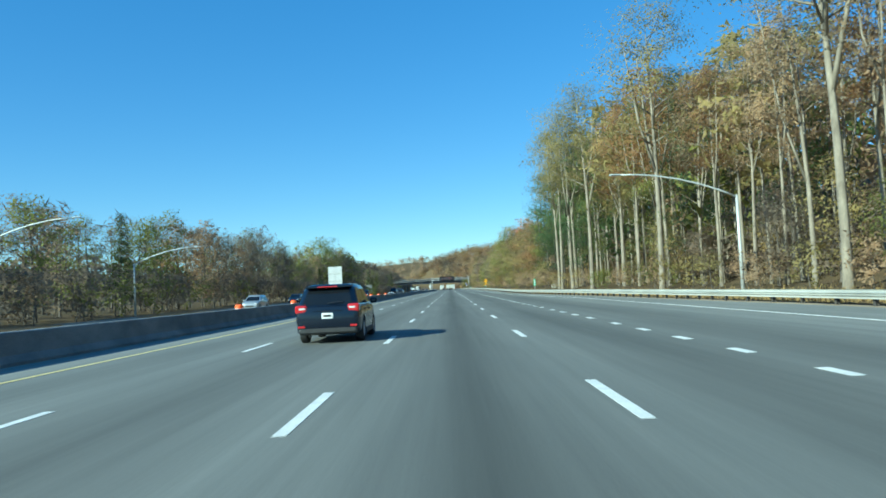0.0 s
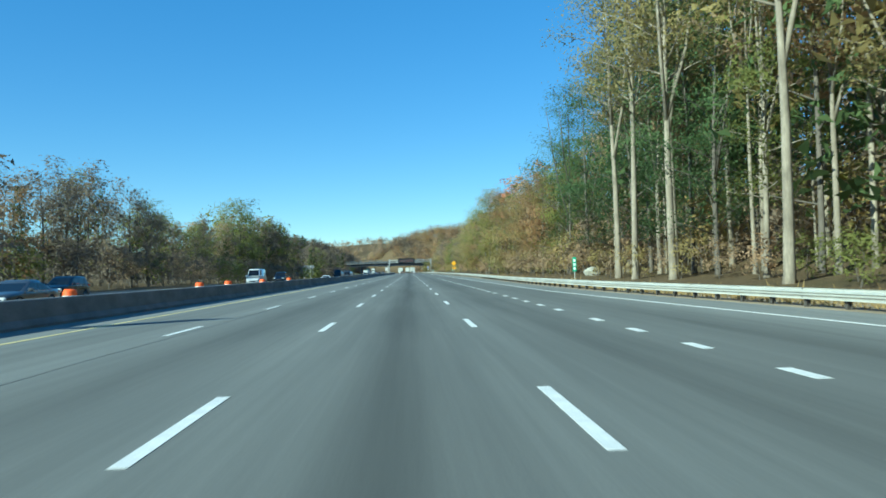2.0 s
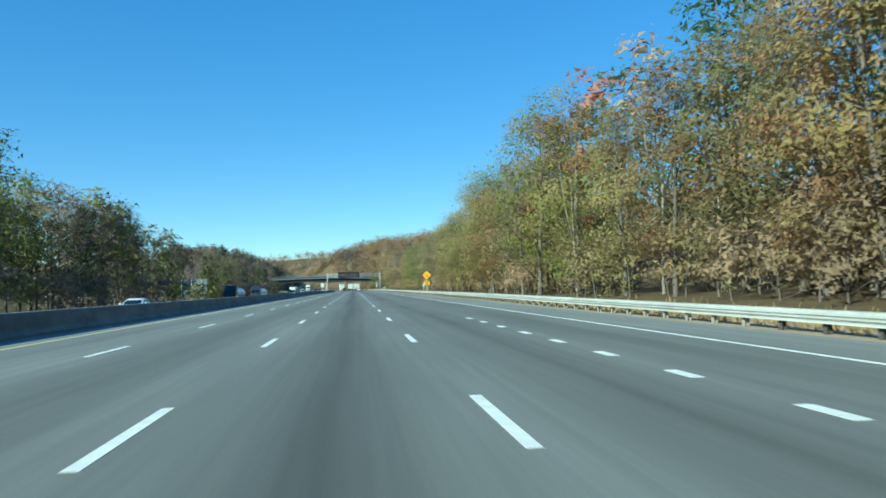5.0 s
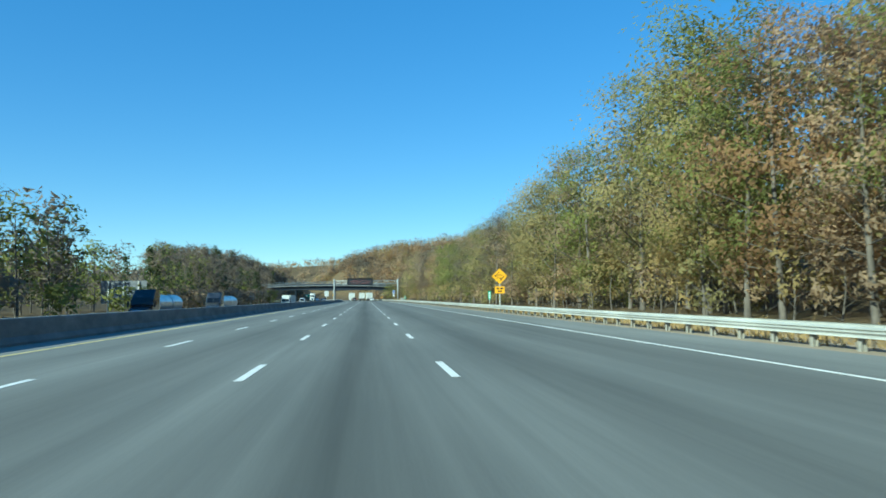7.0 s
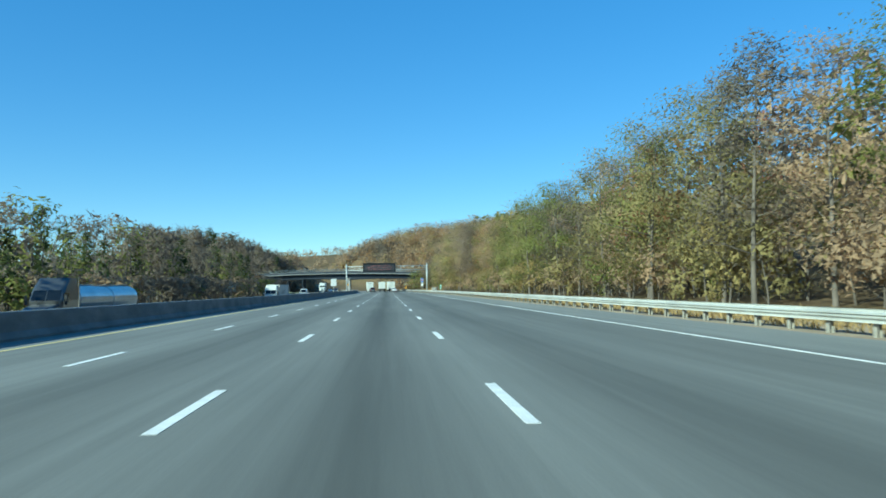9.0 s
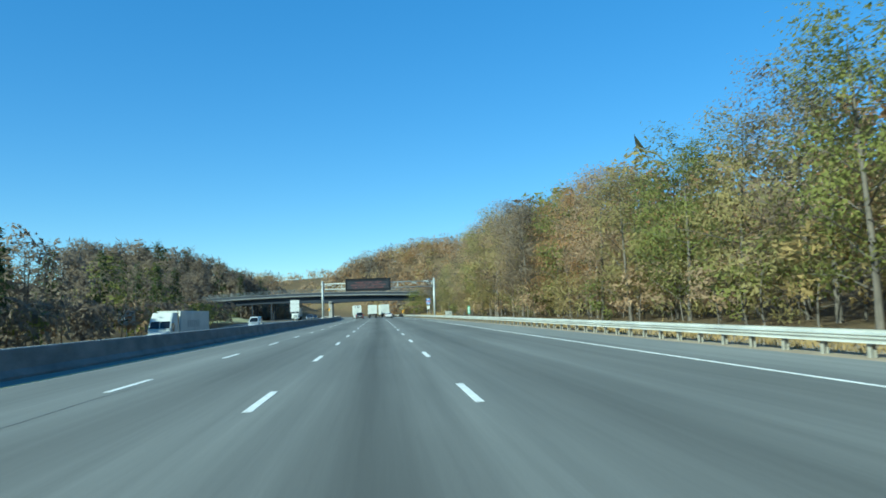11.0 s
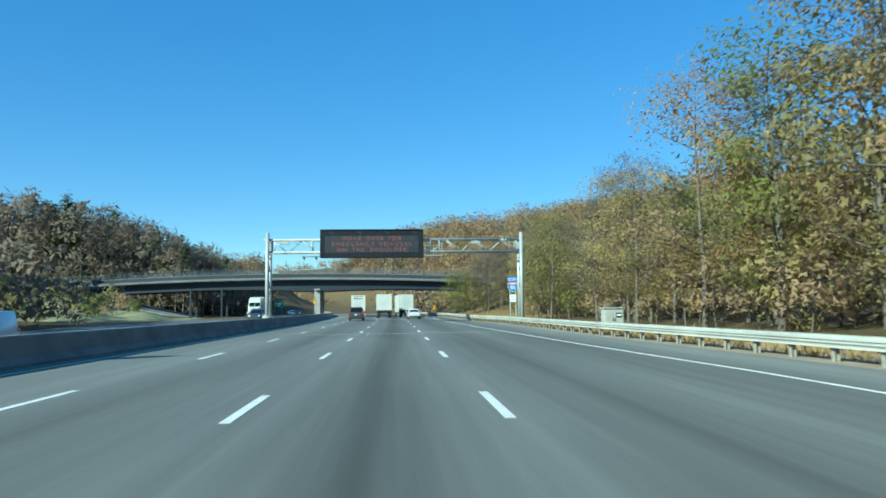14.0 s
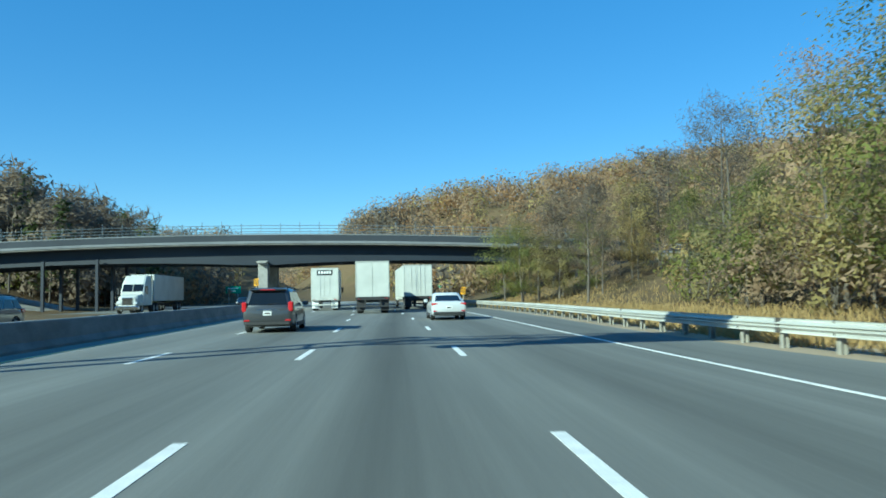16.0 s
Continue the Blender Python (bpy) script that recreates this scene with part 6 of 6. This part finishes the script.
def diamond_sign(x, y):
    t = thing("warning_sign", "yellow diamond warning sign with a yellow plate below, on one post", "road sign", pose(x, y, 0))
    g0 = float(height(x, y))
    c, r = 3.6, 0.86
    part("diamond", Shape().plate([(0, -0.02, c - r), (r, -0.02, c), (0, -0.02, c + r), (-r, -0.02, c)], (0, -1, 0), 0.02), M_SIGN_YELLOW, t, "yellow diamond panel")
    for dx, dz in ((-0.3, 0.2), (0.28, -0.22)):
        d = Vector((-0.7, 0, -0.7)).normalized()
        n = Vector((-d.z, 0, d.x))
        m = Vector((dx, -0.026, c + dz))
        part("arrow", Shape().plate([m - d * 0.36 + n * 0.035, m + d * 0.16 + n * 0.035, m + d * 0.16 + n * 0.11, m + d * 0.36, m + d * 0.16 - n * 0.11, m + d * 0.16 - n * 0.035, m - d * 0.36 - n * 0.035], (0, -1, 0), 0.004), M_BLACK, t, "black arrow")
    lettering("lettering", "LANE", 0.27, M_BLACK, t, pose(0, -0.024, c + 0.13, 90, 0, 0), "black letters")
    lettering("lettering", "ENDS", 0.27, M_BLACK, t, pose(0, -0.024, c - 0.17, 90, 0, 0), "black letters")
    part("plate", Shape().box(-0.53, 0.53, -0.03, -0.01, 1.75, 2.5, 0.006), M_SIGN_YELLOW, t, "yellow plate")
    bar_lines(t, [(-0.36, -0.04, 2.2, 2.36), (0.06, 0.36, 2.2, 2.36), (-0.25, 0.25, 1.92, 2.06)], M_BLACK, -0.034)
    part("post", Shape().box(-0.05, 0.05, 0.0, 0.1, g0 - 0.2, 3.9), M_GALV, t, "steel post")


diamond_sign(14.7, 306.2)


def mile_marker(x, y, z, tall):
    t = thing("mile_marker", "tall narrow green marker sign with white writing on a post", "road sign", pose(x, y, 0), "green marker signs")
    part("panel", Shape().box(-0.16, 0.16, -0.012, 0.0, z, z + tall, 0.004), M_SIGN_GREEN, t)
    for k in range(3):
        part("lettering_bar", Shape().box(-0.09, 0.09, -0.018, -0.01, z + tall * (0.12 + 0.28 * k), z + tall * (0.3 + 0.28 * k)), M_SIGN_WHITE, t)
    part("post", Shape().box(-0.03, 0.03, 0.0, 0.05, float(height(x, y)) - 0.2, z + tall * 0.9), M_GALV, t, "steel post")


mile_marker(14.2, 125.7, 1.0, 1.2)
mile_marker(14.6, 312.3, 1.1, 0.95)
mile_marker(12.8, 465.0, 0.95, 1.05)


def route_sign(x, y):
    t = thing("route_sign", "blue and red route shield under a blue plate on posts", "road sign", pose(x, y, 0) @ Matrix.Scale(0.92, 4))
    part("direction_plate", Shape().box(-0.5, 0.5, -0.02, 0.0, 4.3, 4.82, 0.006), M_SIGN_BLUE, t, "blue plate")
    lettering("lettering", "SOUTH", 0.34, M_SIGN_WHITE, t, pose(0, -0.024, 4.56, 90, 0, 0), "white letters")
    def shield(s, cz):
        pts = [(-0.4, 0.42), (-0.2, 0.38), (0, 0.42), (0.2, 0.38), (0.4, 0.42), (0.46, 0.1), (0.42, -0.14), (0.3, -0.3), (0, -0.48), (-0.3, -0.3), (-0.42, -0.14), (-0.46, 0.1)]
        return [(px * s, cz + pz * s) for px, pz in pts]
    part("shield_edge", Shape().plate([(px, -0.01, pz) for px, pz in shield(1.12, 3.76)], (0, -1, 0), 0.02), M_SIGN_WHITE, t)
    part("shield", Shape().plate([(px, -0.016, pz) for px, pz in shield(1.05, 3.76)], (0, -1, 0), 0.004), M_SIGN_BLUE, t, "blue shield")
    part("shield_band", Shape().plate([(-0.42, -0.022, 4.19), (0, -0.022, 4.19), (0.42, -0.022, 4.19), (0.46, -0.022, 4.0), (-0.46, -0.022, 4.0)], (0, -1, 0), 0.004), M_SIGN_RED, t, "red band")
    bar_lines(t, [(-0.3, 0.3, 4.06, 4.13)], M_SIGN_WHITE, -0.026)
    lettering("lettering", "95", 0.56, M_SIGN_WHITE, t, pose(0, -0.024, 3.68, 90, 0, 0), "white digits")
    part("lower_plate", Shape().box(-0.34, 0.34, -0.02, 0.0, 2.2, 2.95, 0.006), M_SIGN_WHITE, t, "white plate")
    bar_lines(t, [(-0.24, 0.24, 2.7, 2.79), (-0.24, 0.24, 2.38, 2.46)], M_CABINET, -0.024)
    for px in (-0.3, 0.3):
        part("post", Shape().box(px - 0.035, px + 0.035, 0.0, 0.07, -0.3, 4.75), M_GALV, t, "steel post")


route_sign(11.75, 533.4)


def far_guide_sign(x, y, z, w, h):
    t = thing("guide_sign", "green motorway guide sign with white writing on posts", "road sign", pose(x, y, 0), "green guide signs")
    part("panel", Shape().box(-w / 2, w / 2, -0.03, 0.0, z, z + h, 0.01), M_SIGN_GREEN, t)
    bar_lines(t, [(-w * 0.38, w * 0.3, z + h * 0.6, z + h * 0.8), (-w * 0.38, w * 0.15, z + h * 0.22, z + h * 0.42)], M_SIGN_WHITE, -0.034)
    for px in (-w * 0.3, w * 0.3):
        part("post", Shape().box(px - 0.05, px + 0.05, 0.002, 0.1, float(height(x + px, y)) - 0.2, z + h), M_GALV, t, "steel post")


far_guide_sign(10.6, 690, 2.8, 2.6, 1.5)
far_guide_sign(-36.8, 700, 2.4, 3.4, 1.6)


def lamp_post(x, y, tall, arm, side, g0, rise=1.75):
    t = thing("street_lamp", "pale steel street lamp with a long curved arm", "street lamp", pose(x, y, g0), "street lamps")
    part("pole", Shape().tube([(0, 0, -0.1), (0, 0, tall * 0.5), (0, 0, tall)], [0.13, 0.11, 0.08], 12), M_ALU, t, "pale tapered pole", False)
    pts = [(side * arm * u, 0, tall - 0.12 + rise * (1 - (1 - u) ** 2)) for u in (0, 0.15, 0.3, 0.5, 0.7, 0.85, 1.0)]
    part("arm", Shape().tube(pts, [0.07, 0.065, 0.06, 0.055, 0.05, 0.045, 0.04], 8), M_ALU, t, "", False)
    ex, ez = pts[-1][0], pts[-1][2]
    part("lamp_head", Shape().loft([[(ex + side * a, y2 * w, ez + zz * 0.06) for y2, zz in ((-1, 0), (-0.6, 1), (0.6, 1), (1, 0), (0.5, -0.8), (-0.5, -0.8))] for a, w in ((-0.1, 0.05), (0.05, 0.13), (0.4, 0.16), (0.62, 0.1))], True, True), M_ALU, t, "cobra-head lamp")
    part("base_flange", Shape().tube([(0, 0, -0.1), (0, 0, 0.06)], 0.22, 12), M_ALU, t)


lamp_post(18.3, 47.5, 6.1, 7.3, -1, float(height(18.3, 47.5)))
lamp_post(-37.3, 59.8, 6.9, 7.3, 1, float(height(-37.3, 59.8)))
lamp_post(-37.3, 88.0, 6.2, 7.3, 1, float(height(-37.3, 88.0)))


# ---- small things ----
def cabinet(x, y):
    g0 = float(height(x, y))
    t = thing("equipment_cabinet", "grey steel roadside equipment cabinet with an overhanging lid", "cabinet", pose(x, y, g0))
    part("body", Shape().box(-0.62, 0.62, -0.4, 0.4, -0.1, 1.35, 0.02), M_CABINET, t)
    part("lid", Shape().box(-0.7, 0.7, -0.48, 0.48, 1.35, 1.45, 0.03), M_CABINET, t)
    for sx in (-1, 1):
        door = part("door", Shape().box(*sorted((sx * 0.015, sx * 0.58)), -0.425, -0.4, 0.05, 1.28, 0.006), M_CABINET, t)
        part("handle", Shape().box(*sorted((sx * 0.05, sx * 0.09)), -0.45, -0.42, 0.6, 0.78), M_PLASTIC, door)
    part("notice", Shape().box(0.12, 0.5, -0.432, -0.424, 0.82, 1.12), M_BLACK, t, "black notice")
    bar_lines(t, [(0.17, 0.45, 0.93, 1.03)], M_SIGN_WHITE, -0.434)


cabinet(14.0, 508.0)


def drum(x, y):
    t = thing("traffic_drum", "orange plastic traffic drum behind the barrier", "traffic drum", pose(x, y, 0), "orange traffic drums")
    part("drum_body", Shape().tube([(0, 0, 0.0), (0, 0, 0.3), (0, 0, 0.62), (0, 0, 0.98), (0, 0, 1.04)], [0.3, 0.285, 0.26, 0.24, 0.18], 20), M_ORANGE, t)
    for z in (0.34, 0.66):
        part("reflective_band", Shape().tube([(0, 0, z), (0, 0, z + 0.14)], [0.29 - z * 0.03, 0.288 - z * 0.05], 20, False), M_SIGN_WHITE, t, "pale reflective band")
    part("base_ring", Shape().tube([(0, 0, 0.0), (0, 0, 0.07)], 0.42, 20), M_TYRE, t, "black rubber base")


for y in (44, 59, 75, 92, 109, 116, 128, 142):
    drum(-12.4, y)

# pale boulder at the foot of the slope
g = np.random.default_rng(5)
bm = bmesh.new()
bmesh.ops.create_icosphere(bm, subdivisions=3, radius=1.0)
for v in bm.verts:
    v.co *= 1 + 0.35 * noise.noise(v.co * 1.3) + 0.1 * noise.noise(v.co * 4)
    v.co = Vector((v.co.x * 0.9, v.co.y * 1.5, v.co.z * 0.6))
me = bpy.data.meshes.new("boulder")
bm.to_mesh(me)
bm.free()
me.materials.append(speckled("pale_stone", (0.3, 0.29, 0.24), (0.5, 0.48, 0.42), 2.0, bumps=0.5))
rock = new("boulder", me)
rock.matrix_basis = pose(20.6, 145.0, float(height(20.6, 145.0)) + 0.35)
tagged(rock, "pale grey boulder at the foot of the wooded slope", "rock")
